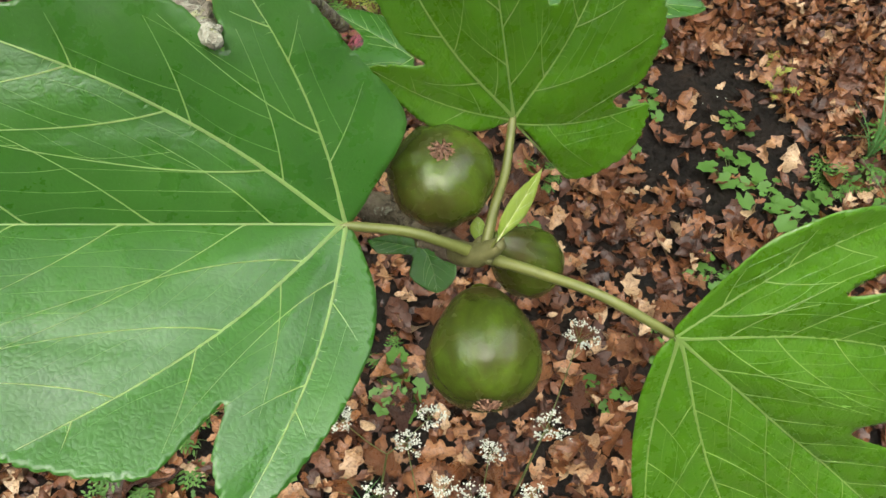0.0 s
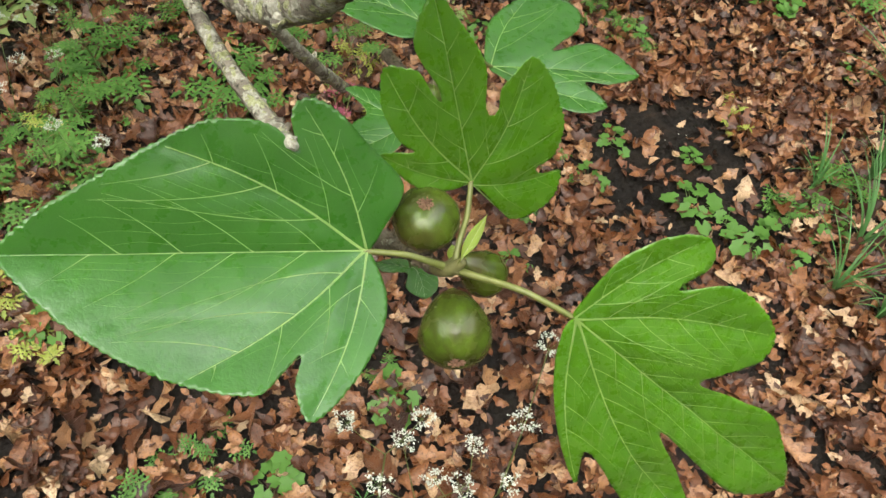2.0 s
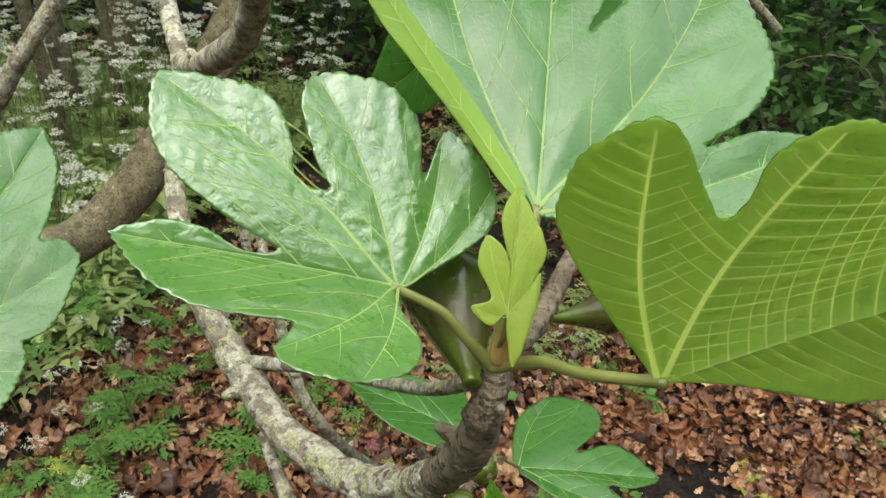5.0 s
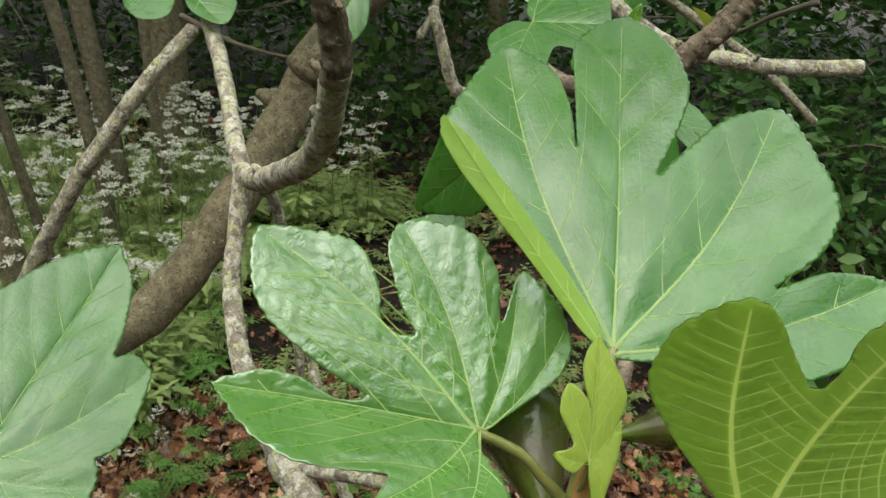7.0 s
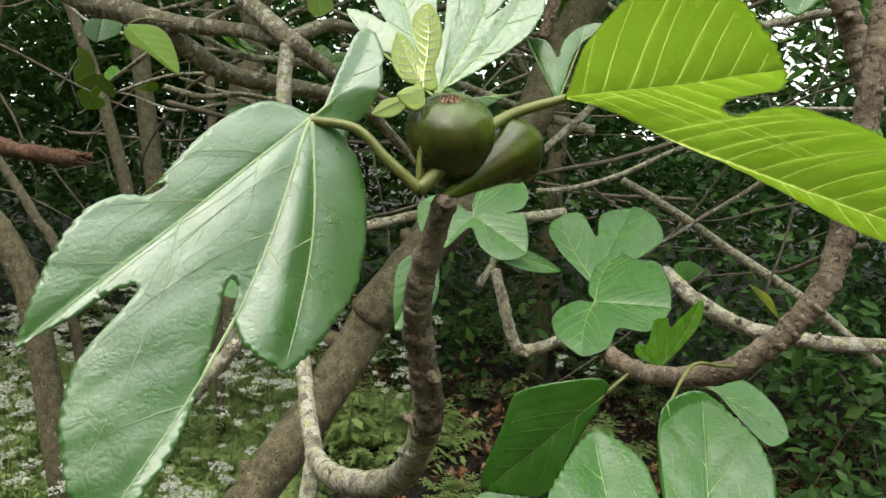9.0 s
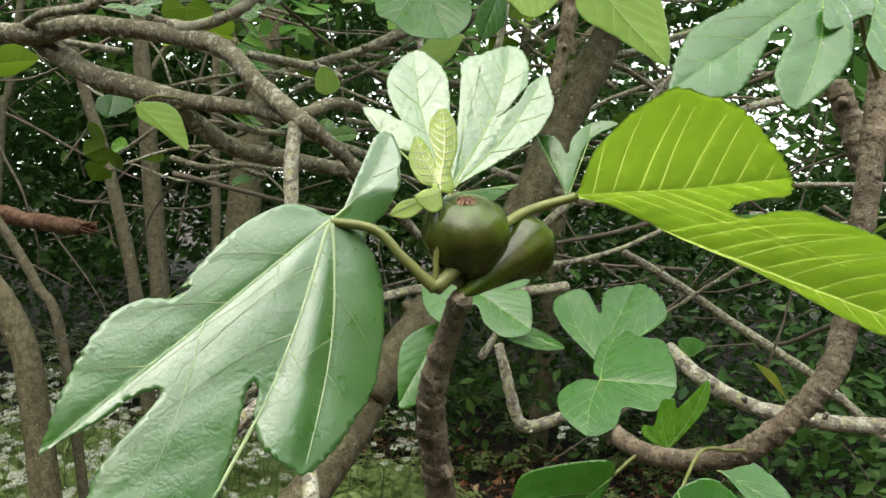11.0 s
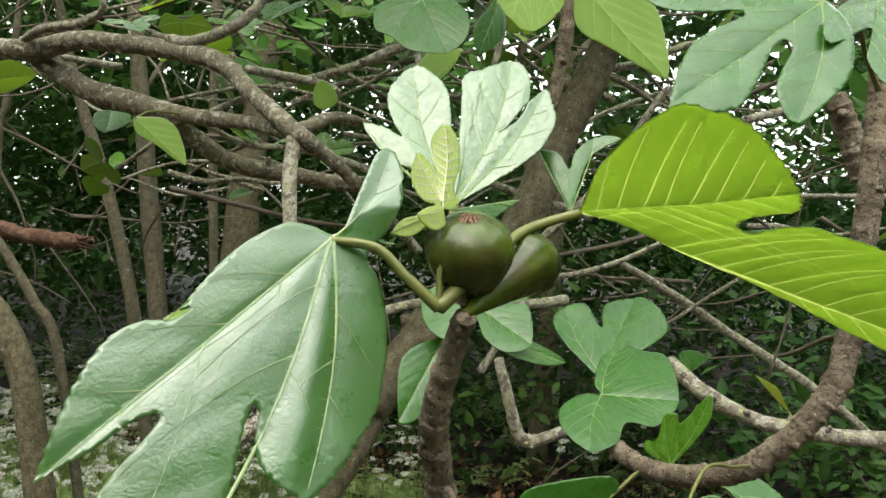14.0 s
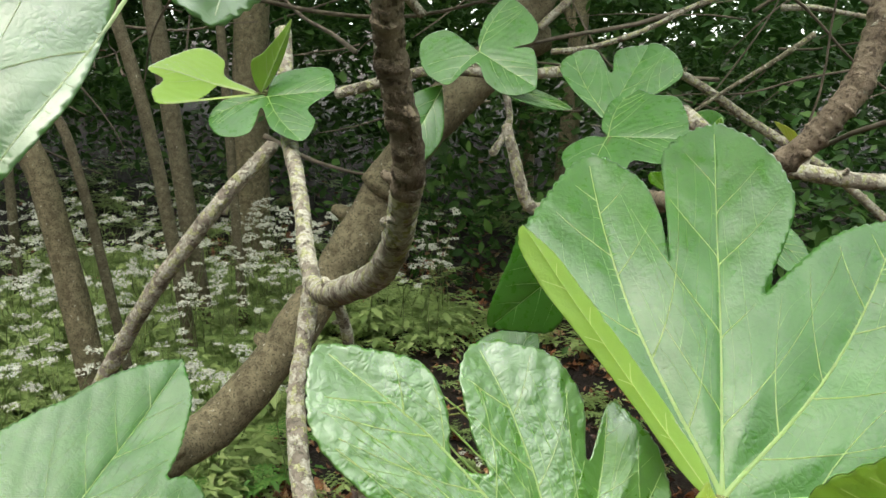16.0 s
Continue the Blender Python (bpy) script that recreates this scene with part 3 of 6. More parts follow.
    r = max(0.0009, min(0.0023, reach * 0.014)) * STALK.get(key, 1.0)
    mid1 = b + (hub - b) * 0.33 - u * span * 0.07 + Vector((0, 0, span * 0.05))
    mid2 = b + (hub - b) * 0.68 + Vector((0, 0, span * 0.06))
    v, f = tube([(*(b + u * 0.003 - n * r * 0.5), r * 0.9), (*mid1, r), (*mid2, r * 1.06), (*hub, r * 1.3)], 9, 8)
    stalk = Heap()
    stalk.add(v, f)
    part("leaf_stalk", stalk.mesh("leaf_stalk", [PETIOLE], True), blade)
    return blade


def fig(centre, neck, width, tip=None, stretch=1.0):
    """A fig hung by its neck: a ribbed, pear-shaped body, with the scaly eye at its end."""
    c, k = Vector(centre), Vector(neck)
    axis = (c - k).normalized()
    if tip:
        axis = Vector(tip).normalized()
    r = width / 2
    back = max((c - k).length, 1.2 * r)
    turn = axis.to_track_quat("Z", "Y").to_matrix().to_4x4()
    at = Matrix.Translation(c) @ turn
    sides = 48
    prof = catmull([(-back * 1.04, 0.0), (-back * 1.03, 0.17 * r), (-back * 0.92, 0.22 * r), (-0.6 * r - 0.4 * back, 0.46 * r), (-0.66 * r, 0.78 * r), (-0.25 * r, 0.96 * r), (0.12 * r, 1.0 * r), (0.48 * r * stretch, 0.88 * r), (0.74 * r * stretch, 0.62 * r), (0.87 * r * stretch, 0.33 * r), (0.88 * r * stretch, 0.14 * r), (0.87 * r * stretch, 0.0)], 5)
    verts, faces = [], []
    rows = len(prof) - 1
    for i, (z, rad) in enumerate(prof):
        s = i / rows
        for j in range(sides):
            g = 2 * math.pi * j / sides
            rib = 1 + 0.016 * math.cos(11 * g + 2 * s) * math.sin(math.pi * min(1, s * 1.05)) + 0.035 * noise.noise((2.0 * math.cos(g) + c.x * 40, 2.0 * math.sin(g), 2.2 * s))
            verts.append((rad * rib * math.cos(g), rad * rib * math.sin(g), z))
    for i in range(rows):
        for j in range(sides):
            a, b = i * sides + j, i * sides + (j + 1) % sides
            faces.append((a, b, b + sides, a + sides))
    body = part("fig", mesh_of("fig", verts, faces, [FIG_SKIN]), tree, at, "unripe green fig, faintly ribbed")
    heap = Heap()
    rng = random.Random(int(1000 * width))
    top = r * 0.87 * stretch
    for ringn, (rr, cnt) in enumerate(((0.25, 15), (0.17, 11), (0.09, 7), (0.04, 4))):
        for j in range(cnt):
            g = 2 * math.pi * (j + 0.5 * ringn) / cnt + rng.uniform(-0.2, 0.2)
            d, sd = Vector((math.cos(g), math.sin(g), 0)), Vector((-math.sin(g), math.cos(g), 0))
            z0 = top - r * 0.015 + r * 0.02 * ringn
            a0 = d * r * rr
            heap.add([a0 + sd * r * 0.055 + Vector((0, 0, z0)), a0 - sd * r * 0.055 + Vector((0, 0, z0)), a0 - d * r * 0.09 + Vector((0, 0, z0 + r * rng.uniform(0.04, 0.09))), a0 + d * r * 0.05 + Vector((0, 0, z0 + 0.01 * r))], [(0, 1, 2), (0, 3, 1), (0, 2, 3), (1, 3, 2)])
    part("fig_eye", heap.mesh("fig_eye", [FIG_EYE], True), body, at, "brown scaly eye of the fig")
    return body


bark, young_bark, trunk_bark, green_shoot, bough_bark = BARK, YOUNG_BARK, TRUNK_BARK, GREEN_SHOOT, BOUGH_BARK
branch('shoot', [(-0.025, 0.129, 1.545, 0.0053), (-0.027, 0.134, 1.520, 0.0075), (-0.030, 0.160, 1.472, 0.0098), (-0.046, 0.220, 1.385, 0.0112), (-0.076, 0.255, 1.333, 0.0115)], young_bark)
branch('bearing_branch', [(-0.046, 0.220, 1.385, 0.0112), (-0.076, 0.255, 1.333, 0.0119), (-0.113, 0.289, 1.298, 0.0131), (-0.150, 0.318, 1.289, 0.0133), (-0.181, 0.342, 1.288, 0.0133), (-0.212, 0.379, 1.288, 0.0135), (-0.243, 0.415, 1.287, 0.0141), (-0.257, 0.431, 1.292, 0.0102)], bark)
branch('limb', [(-0.239, 0.416, 1.284, 0.0129), (-0.285, 0.457, 1.318, 0.0117), (-0.310, 0.491, 1.340, 0.0106), (-0.325, 0.516, 1.362, 0.0099), (-0.341, 0.551, 1.392, 0.0093), (-0.346, 0.579, 1.428, 0.0090), (-0.349, 0.604, 1.468, 0.0092), (-0.352, 0.619, 1.486, 0.0099), (-0.372, 0.652, 1.508, 0.0094), (-0.397, 0.701, 1.537, 0.0092), (-0.432, 0.765, 1.567, 0.0098), (-0.474, 0.840, 1.604, 0.0108), (-0.529, 0.949, 1.727, 0.0117)], bark)
branch('shoot', [(-0.352, 0.619, 1.486, 0.0090), (-0.318, 0.560, 1.500, 0.0104), (-0.281, 0.497, 1.525, 0.0112), (-0.239, 0.434, 1.558, 0.0108), (-0.209, 0.395, 1.584, 0.0101), (-0.186, 0.352, 1.620, 0.0094), (-0.176, 0.328, 1.645, 0.0089), (-0.167, 0.308, 1.668, 0.0086)], bark)
branch('shoot', [(-0.170, 0.312, 1.659, 0.0087), (-0.166, 0.301, 1.681, 0.0084), (-0.168, 0.289, 1.708, 0.0081), (-0.170, 0.278, 1.733, 0.0075), (-0.168, 0.266, 1.754, 0.0072), (-0.162, 0.256, 1.777, 0.0064), (-0.155, 0.245, 1.797, 0.0056), (-0.151, 0.237, 1.807, 0.0052)], young_bark)
branch('twig', [(-0.228, 0.407, 1.293, 0.0060), (-0.162, 0.357, 1.338, 0.0053), (-0.116, 0.304, 1.382, 0.0051), (-0.072, 0.251, 1.425, 0.0044), (-0.051, 0.214, 1.458, 0.0039), (-0.034, 0.180, 1.495, 0.0045)], bark)
branch('twig', [(-0.330, 0.763, 1.245, 0.0070), (-0.307, 0.711, 1.191, 0.0070), (-0.284, 0.695, 1.103, 0.0081), (-0.255, 0.679, 1.014, 0.0086), (-0.226, 0.686, 0.949, 0.0090), (-0.193, 0.732, 0.852, 0.0098), (-0.172, 0.824, 0.730, 0.0100)], bark)
branch('twig', [(-0.194, 0.344, 1.275, 0.0047), (-0.170, 0.313, 1.251, 0.0060), (-0.136, 0.264, 1.253, 0.0060), (-0.110, 0.230, 1.256, 0.0061), (-0.096, 0.211, 1.264, 0.0059), (-0.084, 0.193, 1.273, 0.0030)], bark)
branch('stem', [(0.024, 0.180, 1.189, 0.0031), (0.019, 0.180, 1.182, 0.0046), (0.014, 0.182, 1.174, 0.0055), (0.007, 0.191, 1.162, 0.0060)], green_shoot)
branch('stem', [(0.008, 0.190, 1.163, 0.0054), (0.003, 0.199, 1.153, 0.0064), (-0.014, 0.223, 1.136, 0.0081), (-0.037, 0.239, 1.122, 0.0085), (-0.057, 0.255, 1.108, 0.0083), (-0.109, 0.299, 1.053, 0.0093), (-0.228, 0.374, 0.959, 0.0092)], young_bark)
branch('stem', [(0.016, 0.612, 1.006, 0.0052), (-0.009, 0.589, 0.978, 0.0067), (-0.030, 0.593, 0.953, 0.0068), (-0.055, 0.626, 0.947, 0.0078), (-0.084, 0.678, 0.934, 0.0081)], young_bark)
branch('stem', [(-0.029, 0.255, 1.446, 0.0049), (0.001, 0.318, 1.424, 0.0081), (0.019, 0.376, 1.411, 0.0081), (0.044, 0.469, 1.405, 0.0069)], young_bark)
branch('limb', [(-0.800, 0.780, 1.130, 0.0125), (-0.735, 0.775, 1.240, 0.0119), (-0.650, 0.765, 1.372, 0.0112), (-0.590, 0.765, 1.452, 0.0106), (-0.530, 0.775, 1.530, 0.0098), (-0.478, 0.800, 1.592, 0.0088)], bark)
branch('twig', [(-0.605, 0.900, 1.469, 0.0065), (-0.594, 0.917, 1.512, 0.0057), (-0.567, 0.935, 1.549, 0.0057), (-0.541, 0.945, 1.566, 0.0049)], bark)
branch('twig', [(-0.287, 0.514, 1.518, 0.0052), (-0.285, 0.542, 1.465, 0.0055), (-0.278, 0.546, 1.402, 0.0053), (-0.273, 0.549, 1.336, 0.0049), (-0.270, 0.550, 1.267, 0.0044)], bark)
branch('trunk', [(-1.961, 1.359, -0.06, 0.072), (-1.411, 1.259, 0.530, 0.064), (-1.041, 1.219, 0.766, 0.0575), (-0.934, 1.360, 0.797, 0.0533), (-0.817, 1.485, 0.942, 0.0535), (-0.712, 1.627, 1.141, 0.0535), (-0.648, 1.740, 1.281, 0.0535), (-0.581, 1.857, 1.429, 0.0533), (-0.471, 1.938, 1.604, 0.0519), (-0.288, 2.068, 1.728, 0.0501)], trunk_bark)
branch('trunk', [(-0.635, 1.735, 1.330, 0.0520), (-0.530, 1.818, 1.487, 0.0519), (-0.376, 1.911, 1.670, 0.0516), (-0.284, 1.941, 1.843, 0.0501), (-0.219, 2.018, 2.034, 0.0482), (-0.135, 2.048, 2.241, 0.0467), (-0.076, 2.069, 2.385, 0.0420), (-0.034, 2.088, 2.543, 0.0373)], trunk_bark)
branch('bough', [(-1.538, 1.401, 2.143, 0.0246), (-1.348, 1.388, 2.138, 0.0239), (-1.205, 1.367, 2.157, 0.0208), (-0.996, 1.357, 2.139, 0.0202), (-0.840, 1.284, 2.103, 0.0189), (-0.734, 1.219, 2.034, 0.0168), (-0.617, 1.136, 1.965, 0.0166), (-0.567, 1.174, 1.924, 0.0130), (-0.520, 1.231, 1.873, 0.0114), (-0.433, 1.344, 1.759, 0.0089)], bough_bark)
branch('bough', [(-1.385, 1.432, 2.146, 0.0259), (-1.232, 1.407, 2.063, 0.0264), (-1.076, 1.385, 2.026, 0.0244), (-0.952, 1.357, 2.005, 0.0178), (-0.788, 1.287, 1.990, 0.0144), (-0.629, 1.164, 1.967, 0.0140), (-0.580, 1.227, 1.999, 0.0114), (-0.549, 1.336, 1.999, 0.0100)], bough_bark)
branch('bough', [(-0.998, 1.368, 2.005, 0.0204), (-0.951, 1.405, 1.957, 0.0208), (-0.887, 1.467, 1.914, 0.0202), (-0.756, 1.543, 1.896, 0.0182), (-0.656, 1.613, 1.881, 0.0147)], bough_bark)
branch('twig', [(-1.368, 1.385, 2.158, 0.0101), (-1.254, 1.307, 2.167, 0.0095), (-1.140, 1.279, 2.174, 0.0080), (-1.071, 1.243, 2.197, 0.0067), (-1.091, 1.243, 2.252, 0.0056)], bark)
branch('twig', [(-0.992, 1.359, 2.157, 0.0154), (-0.919, 1.322, 2.149, 0.0126), (-0.813, 1.294, 2.178, 0.0111), (-0.770, 1.306, 2.227, 0.0100), (-0.755, 1.313, 2.284, 0.0089)], bark)
branch('twig', [(-0.785, 1.294, 2.093, 0.0089), (-0.761, 1.402, 2.100, 0.0095), (-0.678, 1.418, 2.088, 0.0083), (-0.642, 1.424, 2.072, 0.0071)], bark)
branch('twig', [(-0.580, 1.059, 1.773, 0.0120), (-0.602, 1.092, 1.865, 0.0123), (-0.616, 1.135, 1.953, 0.0127)], bark)
branch('limb', [(-0.056, 0.845, 1.571, 0.0106), (-0.023, 0.800, 1.565, 0.0113), (0.013, 0.727, 1.584, 0.0109), (0.060, 0.677, 1.612, 0.0113), (0.097, 0.666, 1.649, 0.0115), (0.124, 0.664, 1.686, 0.0119), (0.142, 0.670, 1.725, 0.0119), (0.153, 0.688, 1.801, 0.0115), (0.163, 0.706, 1.895, 0.0117), (0.169, 0.723, 1.980, 0.0118), (0.177, 0.750, 2.064, 0.0116), (0.184, 0.776, 2.128, 0.0119)], young_bark)
branch('limb', [(0.025, 1.071, 1.641, 0.0111), (0.071, 1.027, 1.609, 0.0114), (0.134, 1.017, 1.582, 0.0112), (0.189, 0.997, 1.578, 0.0109), (0.266, 1.012, 1.571, 0.0109), (0.381, 1.036, 1.575, 0.0117)], bark)
branch('twig', [(-0.254, 1.266, 1.579, 0.0093), (-0.234, 1.266, 1.518, 0.0104), (-0.209, 1.266, 1.446, 0.0114), (-0.182, 1.271, 1.433, 0.0114), (-0.123, 1.284, 1.457, 0.0104)], bark)
branch('twig', [(-0.586, 1.303, 1.610, 0.0100), (-0.490, 1.324, 1.639, 0.0100), (-0.404, 1.343, 1.661, 0.0089), (-0.257, 1.424, 1.658, 0.0103), (-0.147, 1.498, 1.670, 0.0107)], bark)
branch('twig', [(-0.004, 2.550, 1.684, 0.0135), (0.193, 2.583, 1.581, 0.0144), (0.371, 2.611, 1.472, 0.0154), (0.638, 2.553, 1.323, 0.0148), (0.885, 2.591, 1.135, 0.0148)], bark)
branch('twig', [(-0.223, 1.688, 1.695, 0.0067), (-0.146, 1.705, 1.706, 0.0067), (-0.031, 1.730, 1.747, 0.0060), (0.095, 1.760, 1.815, 0.0053), (0.224, 1.788, 1.849, 0.0040)], bark)
branch('twig', [(-0.263, 1.786, 1.746, 0.0099), (-0.096, 1.831, 1.926, 0.0099), (0.014, 1.866, 2.116, 0.0084), (0.052, 1.877, 2.175, 0.0070)], bark)
branch('twig', [(0.013, 1.553, 2.032, 0.0083), (0.128, 1.577, 2.043, 0.0083), (0.208, 1.595, 2.072, 0.0089), (0.288, 1.613, 2.095, 0.0095), (0.339, 1.521, 2.096, 0.0089)], bark)
branch('twig', [(-0.195, 1.202, 1.988, 0.0096), (-0.178, 1.211, 2.075, 0.0116), (-0.170, 1.218, 2.163, 0.0125), (-0.165, 1.225, 2.259, 0.0125)], young_bark)
branch('twig', [(0.292, 1.908, 1.915, 0.0056), (0.415, 1.934, 1.927, 0.0063), (0.605, 1.973, 1.939, 0.0070)], bark)
branch('twig', [(0.195, 0.976, 2.027, 0.0148), (0.221, 0.978, 1.969, 0.0156), (0.240, 0.978, 1.918, 0.0133)], young_bark)
branch('twig', [(-0.352, 1.761, 1.642, 0.0084), (-0.317, 1.761, 1.532, 0.0084), (-0.352, 1.749, 1.445, 0.0099)], bark)
branch('twig', [(-0.461, 1.358, 2.068, 0.0056), (-0.459, 1.361, 2.113, 0.0067), (-0.470, 1.364, 2.190, 0.0067)], bark)
branch('twig', [(-0.317, 1.390, 2.111, 0.0067), (-0.306, 1.397, 2.189, 0.0078), (-0.305, 1.401, 2.245, 0.0078)], bark)

LOW, MID, HIGH = (0.018, 0.183, 1.173), (-0.027, 0.124, 1.551), (-0.162, 0.228, 1.811)
UPPER, FRESH, YOUNG = (LEAF_TOP, LEAF_UNDER), (LEAF_FRESH, LEAF_UNDER), (LEAF_YOUNG, LEAF_YOUNG)
HUBS = {"large_low": LOW, "upright_low": LOW, "drooping_low": LOW, "young_low": LOW, "glossy_mid": MID, "broad_mid": MID, "backlit_mid": MID, "young_mid": MID,
        "drooping_high": HIGH, "backlit_high": HIGH, "upright_high": HIGH, "young_high": HIGH, "young_low_side": HIGH, "behind_backlit": 0, "behind_fig": 0, "lobe_of_backlit": 0, "small_under_figs_b": 0, "rolled_lobe": 0, "crown": 0}
CLOSE = {"drooping_low": 0.027, "backlit_mid": 0.0056, "backlit_high": 0.013, "young_high": 0.0045, "young_mid": 0.008}
BEND = {"drooping_low": 4.5, "large_low": 3.0, "backlit_mid": 1.2, "backlit_high": 0.6, "young_high": 1.5}
STALK = {"backlit_mid": 1.55, "glossy_mid": 1.35, "broad_mid": 1.2, "backlit_high": 1.2}
KEEL = {"drooping_high": 0.7, "glossy_mid": 1.5, "large_low": 1.4, "drooping_low": 1.5}
CRINKLE = {"glossy_mid": 2.4, "upright_high": 2.6, "upright_low": 1.5, "corner_high": 2.4, "crinkled_back": 2.2, "corner_high_b": 2.0}
LADDER = {"backlit_mid": 0.8, "backlit_high": 0, "young_low": 0, "young_high": 0.5, "young_mid": 0}
SLANT = {"backlit_mid": 0.22, "backlit_high": 0.75, "young_high": 0.5}
BOLD = {"young_high": 3.2, "young_mid": 0.5, "young_low": 0.8, "backlit_mid": 0.6, "backlit_high": 0.6, "rolled_lobe": 0.5}
CREASE = {"drooping_high": ((36, -28),)}
WAXY = (LEAF_WAXY, LEAF_UNDER)
CRISP = (LEAF_CRISP, LEAF_UNDER)
# the lit copy, given to leaves that look backlit
BACKLIT = (LEAF_BACKLIT, LEAF_UNDER)
TONES = {"backlit_mid": BACKLIT, "backlit_high": BACKLIT, "sky_bright": BACKLIT, "sky_bright_b": BACKLIT, "sky_bright_c": BACKLIT, "left_bright": BACKLIT, "left_edge": BACKLIT, "high_big": BACKLIT, "rolled_lobe": BACKLIT, "drooping_high": WAXY, "upright_high": CRISP, "corner_high": UPPER, "upright_low": FRESH, "drooping_low": FRESH, "broad_mid": UPPER, "pale_side": UPPER, "glossy_mid": CRISP, "young_low": YOUNG, "young_mid": YOUNG, "young_high": YOUNG, "young_low_side": YOUNG, "yellow_left": FRESH,
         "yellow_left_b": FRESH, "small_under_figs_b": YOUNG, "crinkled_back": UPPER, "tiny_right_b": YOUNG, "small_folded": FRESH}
fig_leaf('large_low', (-0.040, 0.176, 1.197), (-0.917, -0.299, 0.265), (0.352, -0.290, 0.890), (12, 33),
         [(-117, 17), (-112, 50), (-85, 72), (-71, 101), (-63, 111, 1), (-57, 104), (-52, 84), (-50, 106), (-39, 132), (-28, 149, 1), (-18, 166), (-7, 199), (0, 215, 1), (9, 198), (22, 172), (35, 148, 1), (49, 126), (52, 105), (54, 90), (58, 110), (66, 124, 1), (75, 98), (89, 63), (101, 37), (109, 12)])
fig_leaf('upright_low', (0.026, 0.239, 1.200), (-0.233, 0.099, 0.967), (0.335, -0.926, 0.175), (0, -0),
         [(81, 6), (83, 19), (72, 41), (60, 58), (50, 78, 1), (45, 70), (39, 59), (38, 71), (34, 86), (29, 102), (21, 118, 1), (16, 113), (12, 105), (11, 87), (9, 78), (8, 91), (10, 111), (10, 123), (7, 135), (3, 145), (0, 154, 1), (-3, 143), (-7, 126), (-11, 112), (-15, 98), (-17, 82), (-18, 68), (-23, 60), (-27, 65), (-25, 79), (-29, 92), (-34, 104, 1), (-44, 97), (-56, 86), (-67, 80), (-80, 70), (-89, 61), (-93, 50), (-102, 56), (-103, 71, 1), (-116, 72), (-128, 68), (-148, 56, 1), (-150, 39), (-137, 13)])
fig_leaf('drooping_low', (0.102, 0.154, 1.171), (0.748, -0.119, -0.653), (0.189, -0.904, 0.382), (0, 0),
         [(123, 10), (107, 54), (92, 86), (78, 105, 1), (67, 99), (61, 74), (56, 109), (45, 135), (34, 157, 1), (25, 155), (12, 123), (12, 167), (11, 215), (0, 297, 1), (-8, 260), (-12, 140), (-15, 206), (-18, 277, 1), (-27, 233), (-36, 134), (-40, 172, 1), (-48, 108), (-60, 51), (-81, 17)])
fig_leaf('glossy_mid', (-0.064, 0.124, 1.582), (-0.874, -0.351, 0.336), (0.448, -0.315, 0.837), (25, 17),
         [(-138, 8), (-138, 47), (-126, 64, 1), (-111, 69), (-101, 70, 1), (-97, 45), (-91, 66), (-80, 79), (-63, 86, 1), (-54, 76), (-49, 57), (-47, 44), (-39, 54), (-46, 68), (-47, 84), (-40, 97), (-33, 109, 1), (-27, 105), (-18, 91), (-12, 66), (-8, 46), (-3, 55), (-7, 72), (-5, 86), (0, 96, 1), (14, 91), (25, 83), (33, 67), (40, 56), (45, 70, 1), (55, 72), (67, 63, 1), (81, 51), (89, 35), (81, 19), (67, 6)])
fig_leaf('broad_mid', (-0.017, 0.156, 1.601), (-0.020, 0.751, 0.660), (0.076, -0.657, 0.750), (0, 0),
         [(59, 6), (41, 30), (40, 70), (42, 112), (41, 123), (34, 134), (22, 155, 1), (15, 139), (13, 117), (14, 92), (11, 126), (9, 154), (0, 171, 1), (-8, 158), (-14, 136), (-15, 114), (-13, 84), (-17, 97), (-23, 124), (-31, 147, 1), (-39, 138), (-51, 124), (-58, 103), (-62, 76), (-63, 101), (-69, 123, 1), (-79, 110), (-91, 78), (-91, 47), (-101, 8)])
fig_leaf('backlit_mid', (0.021, 0.084, 1.585), (0.775, -0.111, 0.623), (0.054, 0.992, 0.110), (0, 0),
         [(-87, 4), (-91, 31), (-89, 58), (-86, 72), (-78, 85), (-71, 91), (-65, 94, 1), (-61, 89), (-57, 76), (-51, 64), (-47, 71), (-46, 85), (-39, 98, 1), (-28, 100), (-16, 96), (0, 96, 1), (14, 88), (29, 77), (36, 58, 1), (35, 26), (38, 4)])
fig_leaf('drooping_high', (-0.208, 0.216, 1.841), (-0.443, -0.693, -0.569), (0.449, -0.721, 0.528), (0, 0),
         [(-68, 6), (-66, 14), (-57, 24), (-43, 35), (-31, 48), (-21, 63), (-15, 75), (-14, 71), (-13, 79), (-16, 89), (-16, 100), (-14, 109), (-10, 121), (-6, 133), (-1, 148, 1), (1, 140), (3, 128), (4, 114), (7, 106), (8, 112), (8, 123), (8, 134), (9, 145), (12, 160), (17, 176), (22, 187, 1), (24, 174), (26, 148), (25, 110), (23, 90), (24, 85), (26, 90), (27, 98), (30, 107), (34, 112), (40, 115, 1), (46, 105), (52, 93), (60, 80), (66, 68), (74, 55), (87, 39), (98, 28), (105, 20), (130, 21), (148, 29), (164, 38), (178, 45), (-171, 52), (-162, 59, 1), (-156, 52), (-155, 35), (-155, 18), (-165, 5)])
